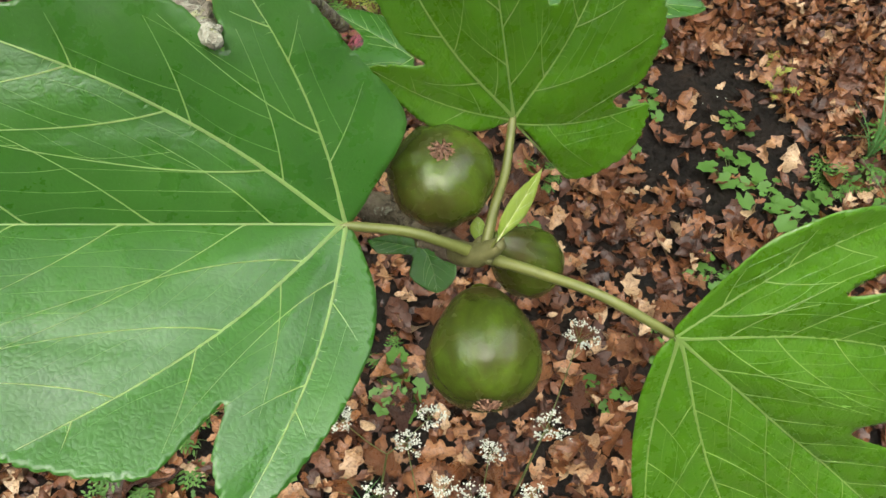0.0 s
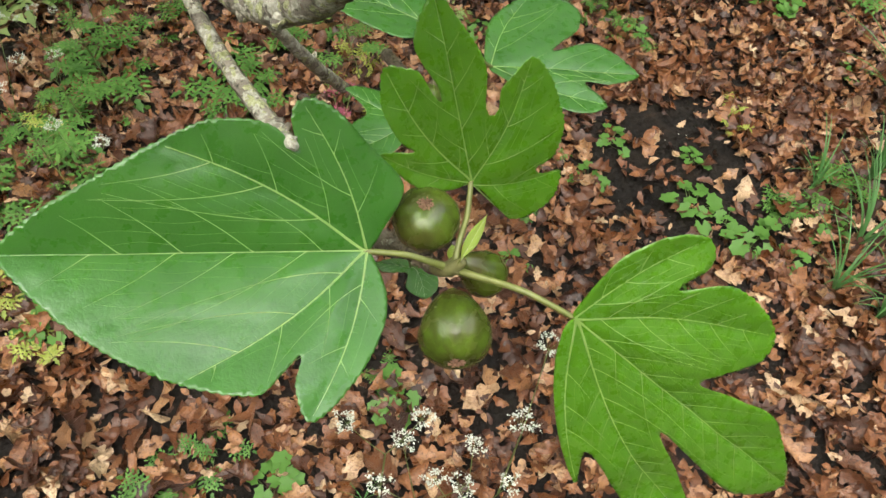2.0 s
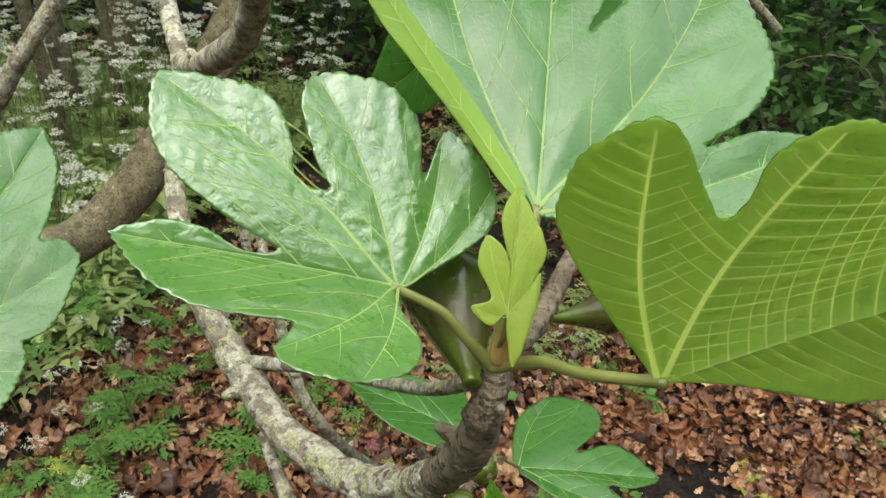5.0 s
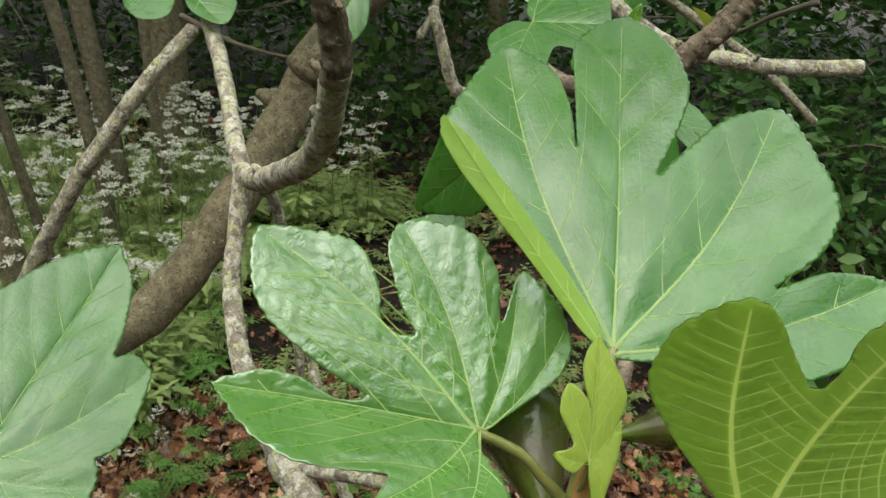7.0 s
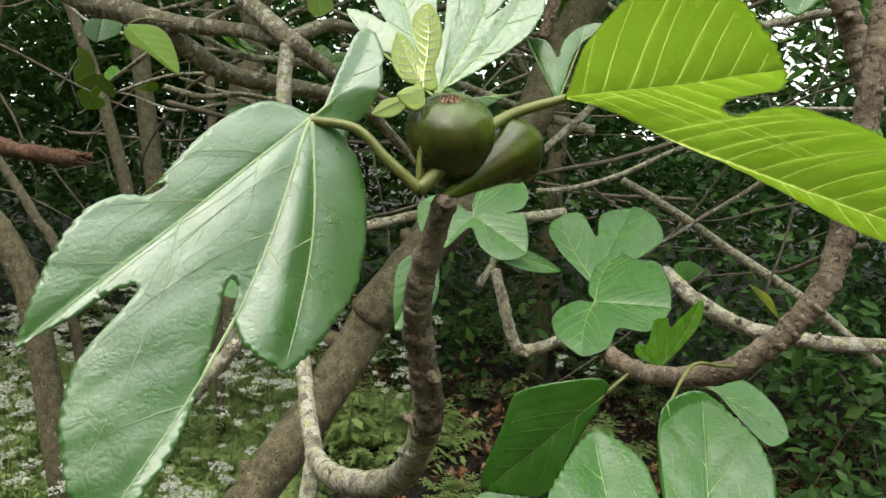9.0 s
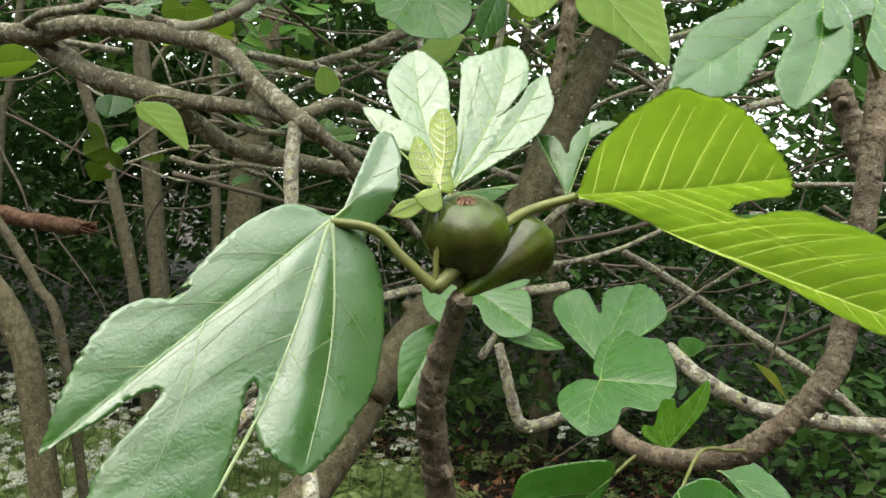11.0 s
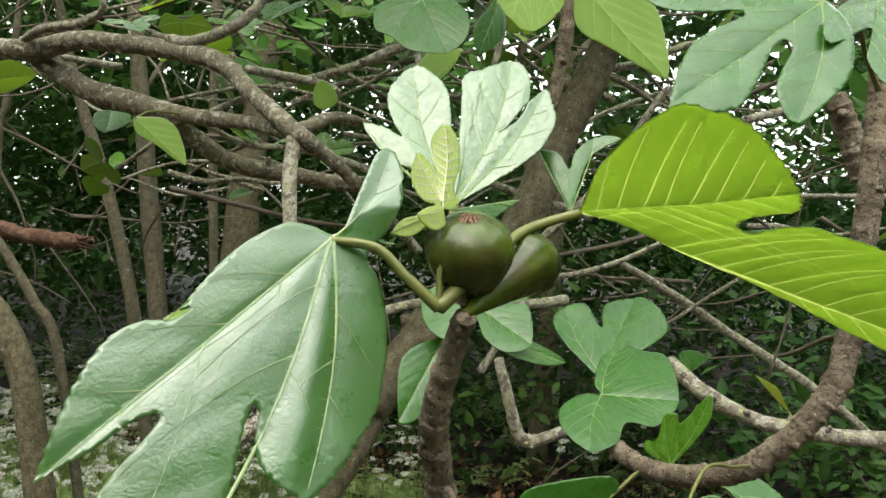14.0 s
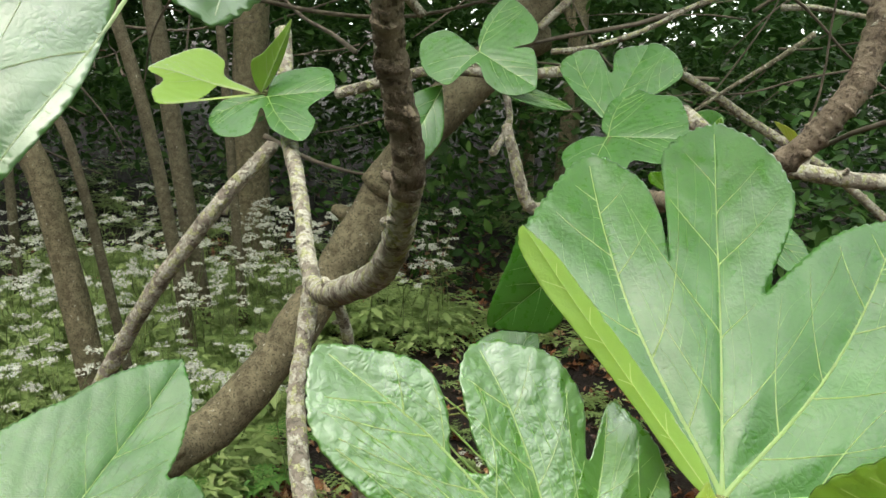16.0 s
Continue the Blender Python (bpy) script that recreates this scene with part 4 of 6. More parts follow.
fig_leaf('backlit_high', (-0.106, 0.299, 1.858), (0.785, -0.609, 0.111), (0.285, 0.515, 0.808), (-0, 0),
         [(-44, 8), (-46, 22), (-45, 42), (-42, 58), (-39, 79), (-36, 97), (-33, 109), (-28, 113), (-24, 117), (-18, 118), (-9, 117), (0, 116, 1), (5, 114), (10, 109), (11, 101), (14, 88), (19, 82), (23, 88), (18, 100), (16, 114), (18, 128), (21, 148), (28, 172), (38, 198, 1), (46, 180), (48, 148), (48, 120), (47, 89), (46, 58), (40, 24)])
fig_leaf('upright_high', (-0.174, 0.308, 1.854), (0.035, 0.570, 0.821), (0.174, -0.812, 0.557), (0, 0),
         [(40, 8), (51, 29), (59, 47), (58, 63), (54, 81, 1), (49, 75), (44, 60), (43, 69), (40, 86), (35, 99), (25, 113, 1), (19, 103), (15, 89), (14, 73), (14, 56), (11, 43), (9, 60), (9, 82), (8, 100), (-2, 111), (-9, 123, 1), (-15, 115), (-20, 98), (-22, 79), (-18, 63), (-20, 71), (-21, 95), (-23, 110, 1), (-29, 100), (-34, 92), (-40, 73), (-43, 53), (-44, 28), (-40, 8)])
fig_leaf('young_high', (-0.164, 0.234, 1.856), (-0.313, 0.502, 0.806), (-0.270, 0.767, -0.582), (0, -0),
         [(92, 9), (41, 15), (32, 28), (25, 39), (19, 46), (13, 49, 1), (7, 44), (0, 36), (-1, 26), (2, 19), (-2, 13), (-6, 22), (-11, 29), (-18, 33, 1), (-34, 26), (-47, 20), (-64, 13), (-69, 6), (-87, 11), (-105, 16, 1), (-145, 14), (179, 7)])
fig_leaf('young_low_side', (-0.167, 0.238, 1.854), (-0.857, -0.203, -0.474), (0.113, 0.823, -0.556), (0, 0),
         [(36, 6), (24, 18), (0, 24, 1), (-28, 18), (-48, 7)])
fig_leaf('corner_high', (0.070, 0.563, 2.038), (-0.650, -0.533, -0.541), (0.154, -0.790, 0.593), (0, 0),
         [(-76, 22), (-46, 71), (-40, 143, 1), (-32, 126), (-26, 72), (-15, 131), (0, 186, 1), (8, 174), (14, 145), (9, 76), (18, 71), (20, 118), (30, 142, 1), (47, 94), (62, 53), (79, 22)])
fig_leaf('corner_high_b', (0.120, 0.594, 2.047), (-0.256, -0.701, -0.666), (0.355, -0.709, 0.610), (-0, 0),
         [(-65, 22), (-32, 79, 1), (-19, 102), (-5, 50), (0, 88, 1), (13, 112), (43, 66, 1), (107, 32)])
fig_leaf('pale_side', (-0.341, 0.189, 1.454), (0.111, 0.876, 0.469), (0.277, -0.480, 0.832), (0, 0),
         [(140, 16), (112, 45), (100, 72), (88, 92, 1), (72, 92), (58, 92), (44, 99), (30, 111), (24, 117), (18, 130), (12, 143), (7, 154), (3, 161), (0, 164, 1), (-4, 156), (-9, 144), (-13, 130), (-19, 110), (-23, 98), (-26, 106), (-30, 109), (-35, 109, 1), (-41, 101), (-49, 91), (-58, 81), (-62, 73), (-64, 66), (-69, 68), (-78, 68, 1), (-98, 67), (-121, 59), (-145, 40)])
fig_leaf('three_lobed_low', (0.054, 0.669, 0.937), (0.986, 0.153, -0.067), (0.074, -0.041, 0.996), (0, 0),
         [(102, 27), (82, 98), (64, 162, 1), (44, 191), (32, 160), (21, 96), (20, 167), (0, 208, 1), (-10, 165), (-13, 128), (-24, 163, 1), (-38, 137), (-49, 75), (-78, 15)])
fig_leaf('hanging_low', (-0.016, 0.625, 1.025), (-0.950, 0.168, 0.263), (0.278, 0.071, 0.958), (0, -0),
         [(-78, 41), (-68, 97), (-47, 99), (-19, 145), (0, 176, 1), (21, 132), (46, 83), (65, 51)])
fig_leaf('hanging_low_b', (-0.043, 0.496, 0.992), (-0.866, 0.493, 0.086), (0.098, -0.003, 0.995), (0, 0),
         [(-91, 24), (-50, 39), (-15, 73), (0, 83, 1), (22, 46), (47, 63), (74, 71, 1), (101, 57), (119, 30)])
fig_leaf('small_under_figs', (-0.013, 0.251, 1.070), (-0.958, 0.196, -0.211), (-0.266, -0.325, 0.907), (-0, 0),
         [(-136, 6), (-56, 10), (-19, 23), (0, 35, 1), (20, 29), (37, 14), (67, 10), (84, 22), (119, 32, 1), (145, 30), (169, 21), (-171, 11)])
fig_leaf('small_under_figs_b', (0.020, 0.234, 1.107), (-0.116, 0.976, -0.185), (-0.157, 0.166, 0.974), (0, 0),
         [(49, 8), (26, 16), (0, 22, 1), (-22, 16), (-66, 4)])
fig_leaf('young_low', (0.022, 0.177, 1.195), (0.379, 0.465, 0.800), (-0.099, -0.839, 0.535), (0, -0),
         [(53, 4), (32, 12), (15, 24), (0, 36, 1), (-12, 26), (-25, 15), (-38, 4)])
fig_leaf('young_mid', (-0.025, 0.113, 1.582), (-0.016, 0.460, 0.888), (0.185, -0.871, 0.454), (0, -0),
         [(76, 3), (110, 9), (80, 16, 1), (54, 11), (40, 23), (24, 30, 1), (11, 22), (6, 15), (13, 35), (0, 45, 1), (-28, 29), (-41, 15), (-38, 21, 1), (-73, 13), (-159, 18, 1), (-161, 9)])
fig_leaf('two_lobed_back', (-0.078, 0.951, 1.637), (0.281, 0.774, 0.568), (0.111, -0.614, 0.782), (-0, 0),
         [(81, 24), (67, 72), (57, 114), (43, 131, 1), (29, 129), (19, 87), (16, 135), (0, 170, 1), (-10, 173), (-25, 149, 1), (-30, 115), (-35, 48)])
fig_leaf('crinkled_back', (-0.073, 0.907, 1.619), (0.991, -0.124, 0.056), (-0.109, -0.482, 0.869), (0, -0),
         [(118, 25), (96, 80), (83, 115, 1), (65, 108), (48, 118), (0, 97, 1), (-35, 89), (-55, 63), (-73, 92), (-92, 103, 1), (-117, 86), (-141, 64), (-162, 30)])
fig_leaf('small_folded', (0.005, 0.769, 1.578), (0.061, 0.062, 0.996), (-0.477, -0.875, 0.084), (-0, 0),
         [(78, 8), (76, 34), (61, 42, 1), (42, 34), (19, 57, 1), (0, 60), (-8, 51), (-16, 68), (-22, 97, 1), (-32, 75), (-38, 36)])
fig_leaf('dark_lower', (-0.054, 0.770, 1.538), (-0.696, -0.064, -0.715), (0.090, -0.996, 0.002), (-0, 0),
         [(-133, 20), (-85, 34), (-45, 100), (-25, 124), (-7, 175), (0, 188, 1), (12, 164), (22, 140), (23, 65), (34, 17)])
fig_leaf('behind_stem', (-0.253, 0.963, 1.712), (0.843, -0.363, -0.397), (0.060, -0.669, 0.741), (0, -0),
         [(132, 27), (120, 79), (109, 116, 1), (77, 97), (55, 76), (49, 47), (42, 74), (0, 99, 1), (-24, 92), (-41, 62), (-64, 27), (-84, 76, 1), (-115, 83), (-153, 83), (178, 55)])
fig_leaf('dark_behind_stem', (-0.298, 0.944, 1.663), (-0.280, -0.599, -0.750), (0.359, -0.790, 0.497), (-0, 0),
         [(-77, 12), (-44, 54), (-25, 83), (0, 132, 1), (11, 121), (27, 78), (35, 29)])
fig_leaf('bright_behind_stem', (-0.218, 0.961, 1.669), (0.960, 0.139, -0.244), (0.263, -0.138, 0.955), (0, 0),
         [(72, 23), (32, 68), (0, 98, 1), (-43, 78), (-79, 55)])
fig_leaf('pale_left', (-0.508, 0.850, 1.646), (0.978, 0.151, 0.143), (-0.039, -0.542, 0.840), (0, 0),
         [(141, 11), (179, 52), (-153, 80, 1), (-122, 90), (-97, 76), (-96, 28), (-76, 76), (-59, 111, 1), (-42, 96), (-31, 70), (0, 89, 1), (32, 90), (56, 66), (83, 41)])
fig_leaf('yellow_left', (-0.521, 0.849, 1.648), (-0.977, -0.119, 0.177), (-0.211, 0.426, -0.880), (0, 0),
         [(45, 20), (29, 63), (42, 98), (33, 139), (0, 148, 1), (-10, 121), (-22, 130), (-36, 122, 1), (-33, 78), (6, 49)])
fig_leaf('yellow_left_b', (-0.516, 0.851, 1.652), (0.254, 0.356, 0.899), (-0.907, 0.412, 0.093), (-0, 0),
         [(-69, 21), (-52, 44), (-28, 50), (-10, 73), (0, 102, 1), (13, 63), (36, 21)])
fig_leaf('tiny_right', (0.084, 1.265, 1.593), (0.753, 0.270, 0.600), (0.189, -0.962, 0.195), (0, 0),
         [(113, 23), (91, 39, 1), (49, 37), (0, 35, 1), (-12, 16)])
fig_leaf('tiny_right_b', (0.193, 1.050, 1.588), (-0.727, -0.103, 0.679), (-0.587, -0.422, -0.691), (0, 0),
         [(3, 23), (0, 71, 1), (-31, 60), (-40, 30)])
fig_leaf('heart_below', (-0.165, 0.744, 1.331), (0.249, 0.756, 0.605), (-0.106, -0.600, 0.793), (-0, 0),
         [(78, 7), (56, 67), (47, 80, 1), (28, 84), (0, 97, 1), (-20, 71), (-36, 35)])
fig_leaf('heart_below_b', (-0.163, 0.738, 1.310), (0.988, 0.154, -0.024), (0.060, -0.231, 0.971), (0, 0),
         [(67, 40), (32, 70), (0, 79, 1), (-32, 74), (-58, 41), (-108, 60, 1), (-136, 31)])
fig_leaf('round_lower_right', (-0.012, 0.513, 1.627), (0.274, -0.293, -0.916), (0.369, -0.848, 0.381), (0, 0),
         [(-53, 16), (-31, 40), (-16, 81), (0, 108, 1), (24, 114), (47, 93), (71, 61), (101, 33)])
fig_leaf('round_lower_right_b', (0.070, 0.806, 1.550), (0.855, -0.426, -0.295), (0.121, -0.390, 0.913), (0, 0),
         [(157, 10), (70, 47), (26, 74), (0, 95, 1), (-23, 93), (-29, 55)])
fig_leaf('sky_pale', (-0.414, 1.171, 2.200), (0.467, -0.477, -0.745), (0.109, -0.805, 0.584), (-0, 0),
         [(-126, 25), (-94, 79), (-65, 108), (-46, 107, 1), (-28, 127), (0, 137, 1), (23, 121), (50, 82), (82, 34)])
fig_leaf('sky_bright', (-0.141, 0.917, 2.154), (0.646, -0.205, -0.736), (-0.240, 0.860, -0.451), (0, -0),
         [(58, 21), (40, 74), (14, 112), (0, 178, 1), (-19, 137), (-45, 99), (-61, 46)])
fig_leaf('sky_bright_b', (-0.360, 1.280, 2.132), (-0.448, -0.561, -0.696), (-0.131, 0.811, -0.570), (0, 0),
         [(97, 21), (54, 67), (13, 129), (0, 120, 1), (-11, 62)])
fig_leaf('sky_bright_c', (-0.642, 1.322, 2.079), (0.169, -0.029, -0.985), (-0.820, 0.551, -0.157), (-0, 0),
         [(59, 25), (31, 54), (0, 56, 1), (-45, 52), (-71, 28)])
fig_leaf('left_bright', (-0.995, 1.245, 1.985), (0.813, -0.188, -0.551), (-0.123, 0.870, -0.478), (0, 0),
         [(37, 34), (10, 74), (0, 162, 1), (-24, 101), (-47, 56)])
fig_leaf('left_edge', (-1.124, 1.017, 2.016), (0.975, -0.212, 0.069), (0.106, 0.710, 0.696), (-0, 0),
         [(-34, 53), (-17, 103), (0, 124, 1), (31, 52), (91, 29)])
fig_leaf('left_dark', (-1.230, 1.507, 2.026), (0.287, -0.634, -0.718), (0.543, -0.510, 0.667), (-0, 0),
         [(-53, 42), (-27, 72), (0, 79, 1), (56, 54), (127, 43)])
fig_leaf('high_dark', (-0.302, 1.298, 2.235), (-0.111, -0.469, -0.876), (0.874, -0.465, 0.138), (0, 0),
         [(-29, 44), (-20, 111), (0, 131, 1), (30, 78), (52, 37)])
fig_leaf('high_big', (-0.211, 1.008, 2.195), (0.105, -0.561, -0.821), (-0.039, 0.823, -0.567), (0, 0),
         [(66, 27), (51, 72), (17, 108, 1), (0, 121), (-21, 96, 1), (-43, 69), (-67, 35)])
fig_leaf('behind_backlit', (-0.110, 0.342, 1.856), (-0.468, 0.383, 0.797), (0.061, -0.885, 0.461), (-0, 0),
         [(11, 9), (5, 43), (0, 48, 1), (-16, 43), (-26, 31), (-30, 43), (-41, 57, 1), (-55, 62), (-43, 41)])
fig_leaf('behind_fig', (-0.185, 0.378, 1.854), (0.511, 0.844, 0.163), (0.175, -0.287, 0.942), (-0, 0),
         [(-7, 20), (0, 70, 1), (-50, 30), (-83, 27)])
fig_leaf('lobe_of_backlit', (0.010, 0.289, 1.852), (-0.980, -0.192, 0.048), (0.196, -0.975, 0.102), (-0, 0),
         [(7, 38), (0, 36), (-16, 18), (-155, 4, 1), (9, 11)])
fig_leaf('rolled_lobe', (-0.024, 0.145, 1.612), (-0.639, 0.501, 0.584), (-0.073, 0.717, -0.694), (0, 0),
         [(-48, 7), (-10, 34), (-7, 64), (-6, 88), (-4, 104), (0, 109, 1), (4, 95), (7, 67), (12, 41), (24, 19), (61, 6)])

# the leafy, tangled top of the tree: more leaves of a few shapes, and crossing branches
CROWN_SHAPES = {
    "three_lobes": [(128, 22), (112, 62), (78, 84, 1), (56, 72), (40, 58), (24, 92), (0, 112, 1), (-22, 94), (-40, 56), (-58, 74), (-80, 86, 1), (-114, 60), (-130, 20)],
    "heart": [(140, 20), (112, 54), (72, 74), (38, 84), (0, 104, 1), (-38, 82), (-74, 72), (-114, 52), (-142, 18)],
    "two_lobes": [(120, 24), (84, 66), (52, 96, 1), (30, 90), (18, 66), (4, 104), (-18, 112, 1), (-46, 84), (-80, 62), (-118, 26)],
}
CROWN_TONES = (UPPER, BACKLIT, FRESH)
rng = random.Random(52)
protos = []
for k, (shape, lobes) in enumerate(CROWN_SHAPES.items()):
    for tone in CROWN_TONES:
        blade = fig_leaf("crown", (-1.45 + 0.16 * len(protos), 1.9, 2.32 + 0.05 * k), (rng.uniform(-1, 1), rng.uniform(-1, 0.3), -0.5), (rng.uniform(-0.3, 0.3), -0.5 if tone is not BACKLIT else 0.6, 0.8), (8, 8), lobes, tops=tone)
        protos.append((blade.data, blade.children[0].data if blade.children else None))
tangle = []
for k in range(58):
    right = k % 3 == 0
    x, y, z = (rng.uniform(-0.35, 0.75), rng.uniform(1.5, 2.9), rng.uniform(1.75, 2.5)) if right else (rng.uniform(-1.9, -0.2), rng.uniform(1.6, 3.0), rng.uniform(1.85, 2.75))
    d = Vector((rng.choice((-1, 1)) * rng.uniform(0.5, 1), rng.uniform(-0.4, 0.4), rng.uniform(-0.45, 0.5))).normalized()
    ln, r0 = rng.uniform(0.35, 1.0), rng.uniform(0.005, 0.015)
    rows, p = [], Vector((x, y, z))
    for j in range(6):
        rows.append((*p, r0 * (1 - 0.13 * j)))
        d = (d + Vector((rng.uniform(-0.35, 0.35), rng.uniform(-0.25, 0.25), rng.uniform(-0.3, 0.38)))).normalized()
        p = p + d * ln / 5
    branch("twig", rows, bough_bark if k % 2 else bark)
    tangle += rows[1:]
for k in range(84):
    blade, veins = protos[rng.randrange(len(protos))]
    o = Vector(rng.choice(tangle)[:3]) + Vector((rng.uniform(-0.05, 0.05), rng.uniform(-0.05, 0.05), rng.uniform(-0.03, 0.1)))
    m = pose(*o, rng.gauss(28, 24), rng.gauss(0, 24), rng.uniform(0, 360)) @ Matrix.Scale(rng.uniform(0.55, 1.05), 4)
    leaf = part("leaf", blade, tree, m)
    if veins:
        part("vein_network", veins, leaf, m)

fig((-0.004, 0.211, 1.191), (0.007, 0.195, 1.165), 0.0469, tip=(-0.06, -0.09, 1.0), stretch=0.95)
fig((0.023, 0.146, 1.149), (0.013, 0.178, 1.158), 0.0513, tip=(0.11, -0.985, 0.04))
fig((0.041, 0.200, 1.146), (0.021, 0.190, 1.166), 0.0345, tip=(0.55, 0.1, -0.65), stretch=1.15)
fig((-0.047, 0.168, 1.553), (-0.034, 0.123, 1.544), 0.0410)
fig((0.061, 0.366, 1.418), (0.020, 0.330, 1.432), 0.0330)
fig((-0.021, 0.558, 0.972), (-0.034, 0.60, 0.985), 0.0400, tip=(0.05, -0.75, 0.45))
fig((0.003, 0.601, 0.993), (-0.009, 0.62, 0.985), 0.0380)
fig((-0.153, 0.246, 1.837), (-0.158, 0.236, 1.808), 0.0419, tip=(0.03, -0.40, 0.80), stretch=0.9)
fig((-0.128, 0.285, 1.829), (-0.151, 0.238, 1.808), 0.0335)
for o, d, s in (((-0.025, 0.122, 1.556), (0.1, 0.0, 1.0), 0.016), ((0.020, 0.186, 1.172), (0.3, -0.2, 1.0), 0.010)):
    d = Vector(d).normalized()
    v, f = tube([(*o, s * 0.22), (*(Vector(o) + d * s * 0.5), s * 0.26), (*(Vector(o) + d * s * 1.1), s * 0.16), (*(Vector(o) + d * s * 1.8), s * 0.03)], 10, 4, 0.08)
    one = Heap()
    one.add(v, f)
    part("bud", one.mesh("bud", [BUD], True), tree, None, "reddish pointed leaf bud")

# ---- the ground ----
def soil_patch(x, y):
    """How bare the ground is: 1 on the dark, open patch of earth."""
    d = math.hypot((x - 0.68) / 0.28, (y - 1.38) / 0.25) + 0.45 * noise.noise((x * 5, y * 5, 0))
    return max(0.0, min(1.0, (1.15 - d) * 4))


def rise(x, y):
    return 0.02 * noise.noise((x * 1.7, y * 1.7, 4.0)) + 0.008 * noise.noise((x * 9, y * 9, 1.0))


axis_x = np.sinh(np.linspace(-6.2, 6.2, 150)) / math.sinh(6.2) * 150
axis_y = axis_x + 1.2
gv = [(x, y, rise(x, y) if abs(x) < 9 and abs(y) < 9 else 0.0) for y in axis_y for x in axis_x]
gf = [(j * 150 + i, j * 150 + i + 1, (j + 1) * 150 + i + 1, (j + 1) * 150 + i) for j in range(149) for i in range(149)]
ground = part("ground", mesh_of("ground", gv, gf, [SOIL]))
tagged(ground, "dark woodland soil under brown leaf litter", "ground", "", "structure")


def oak_leaf(rng, size, n=13):
    """A curled dead leaf with rounded lobes and a short stalk, lying near the origin."""
    pts = []
    lob, lobes, start = rng.uniform(0.18, 0.38), rng.choice((2.5, 3, 3.5)), rng.uniform(0, 0.5)
    for i in range(n):
        s = i / (n - 1)
        body = 0.27 * math.sin(math.pi * min(1.0, 0.10 + 0.92 * s)) ** 0.75 * (0.55 + 0.75 * s)
        sway = 1 + lob * math.sin(2 * math.pi * (lobes * s + start)) + rng.uniform(-0.10, 0.10)
        pts.append((s - 0.5, max(0.012, body * sway), max(0.012, body * (sway + rng.uniform(-0.2, 0.2)))))
    curl, twist, cup = rng.uniform(-1.6, 2.4), rng.uniform(-1.5, 1.5), rng.uniform(-2.2, 3.4)
    v = []
    for x, h, g in pts:
        for y in (-h, 0.0, g):
            z = curl * x * x * 0.5 + cup * y * y * 1.4 + twist * x * y + rng.uniform(-0.03, 0.03) - (0.02 if y == 0 else 0)
            v.append(Vector((x, y, z)) * size)
    f = []
    for i in range(n - 1):
        a = 3 * i
        f += [(a, a + 3, a + 4, a + 1), (a + 1, a + 4, a + 5, a + 2)]
    return v, f


rng = random.Random(5)
OAK = [oak_leaf(rng, 1.0) for _ in range(18)]
BITS = [oak_leaf(rng, 1.0, 4) for _ in range(8)]


def lay(x, y, rng, z0=0.0):
    size = rng.choice((0.028, 0.034, 0.040, 0.048, 0.055, 0.066, 0.085)) * rng.uniform(0.85, 1.2)
    return pose(x, y, rise(x, y) + z0 + rng.uniform(0.003, 0.034), rng.gauss(0, 24), rng.gauss(0, 24), rng.uniform(0, 360)), size


litter = Heap()
count = 0
for k in range(39000):
    x, y = (rng.uniform(-1.3, 1.5), rng.uniform(0.1, 2.3)) if k % 3 == 0 else (rng.uniform(-3.4, 3.2), rng.uniform(-0.3, 5.2))
    if rng.random() > (1.0 if y < 2.6 else 0.55):
        continue
    if rng.random() < 0.8 * soil_patch(x, y):
        continue
    near = -0.75 < x < 0.7 and 0.35 < y < 1.3
    if near and count < 300 and rng.random() < 0.35:
        continue
    m, size = lay(x, y, rng)
    v, f = rng.choice(OAK if k % 5 < 3 else BITS)
    m = m @ Matrix.Scale(size * (1 if k % 5 < 3 else 0.55), 4)
    litter.add([m @ q for q in v], f)
for k in range(13000):                    # thinner and coarser away from the tree
    a, d = rng.uniform(0, 2 * math.pi), abs(rng.gauss(0, 4.2))
    x, y = d * math.cos(a), 1.5 + d * math.sin(a)
    if -3.2 < x < 3.0 and -0.1 < y < 5.0:
        continue
    v, f = rng.choice(BITS)
    m = pose(x, y, rise(x, y) if abs(x) < 9 and abs(y) < 9 else 0.0, rng.gauss(0, 18), rng.gauss(0, 18), rng.uniform(0, 360)) @ Matrix.Scale(rng.uniform(0.06, 0.12), 4)
    litter.add([m @ q for q in v], f)
lit = part("leaf_litter", litter.mesh("leaf_litter", [LITTER], True), ground)
tagged(lit, "brown fallen oak leaves, damp and curled", "", "", "stuff")

# crumbs of earth and pale grit on the bare patch
crumbs = Heap()
for _ in range(2600):
    x, y = 0.66 + rng.gauss(0, 0.26), 1.38 + rng.gauss(0, 0.22)
    s = rng.uniform(0.002, 0.008) * (0.5 if rng.random() < 0.12 else 1)
    q = [Vector((rng.uniform(0.6, 1) * a * s, rng.uniform(0.6, 1) * b * s, rng.uniform(0.6, 1) * c * s)) for a, b, c in ((1, 0, 0), (-1, 0, 0), (0, 1, 0), (0, -1, 0), (0, 0, 1), (0, 0, -1))]
    o = Vector((x, y, rise(x, y) + s * 0.4))
    crumbs.add([o + k for k in q], [(0, 2, 4), (2, 1, 4), (1, 3, 4), (3, 0, 4), (2, 0, 5), (1, 2, 5), (3, 1, 5), (0, 3, 5)], 1 if s < 0.0035 and rng.random() < 0.06 else 0)
tagged(part("soil_crumbs", crumbs.mesh("soil_crumbs", [SOIL, FLOWER]), ground), "crumbs of dark earth and pale grit", "", "", "stuff")


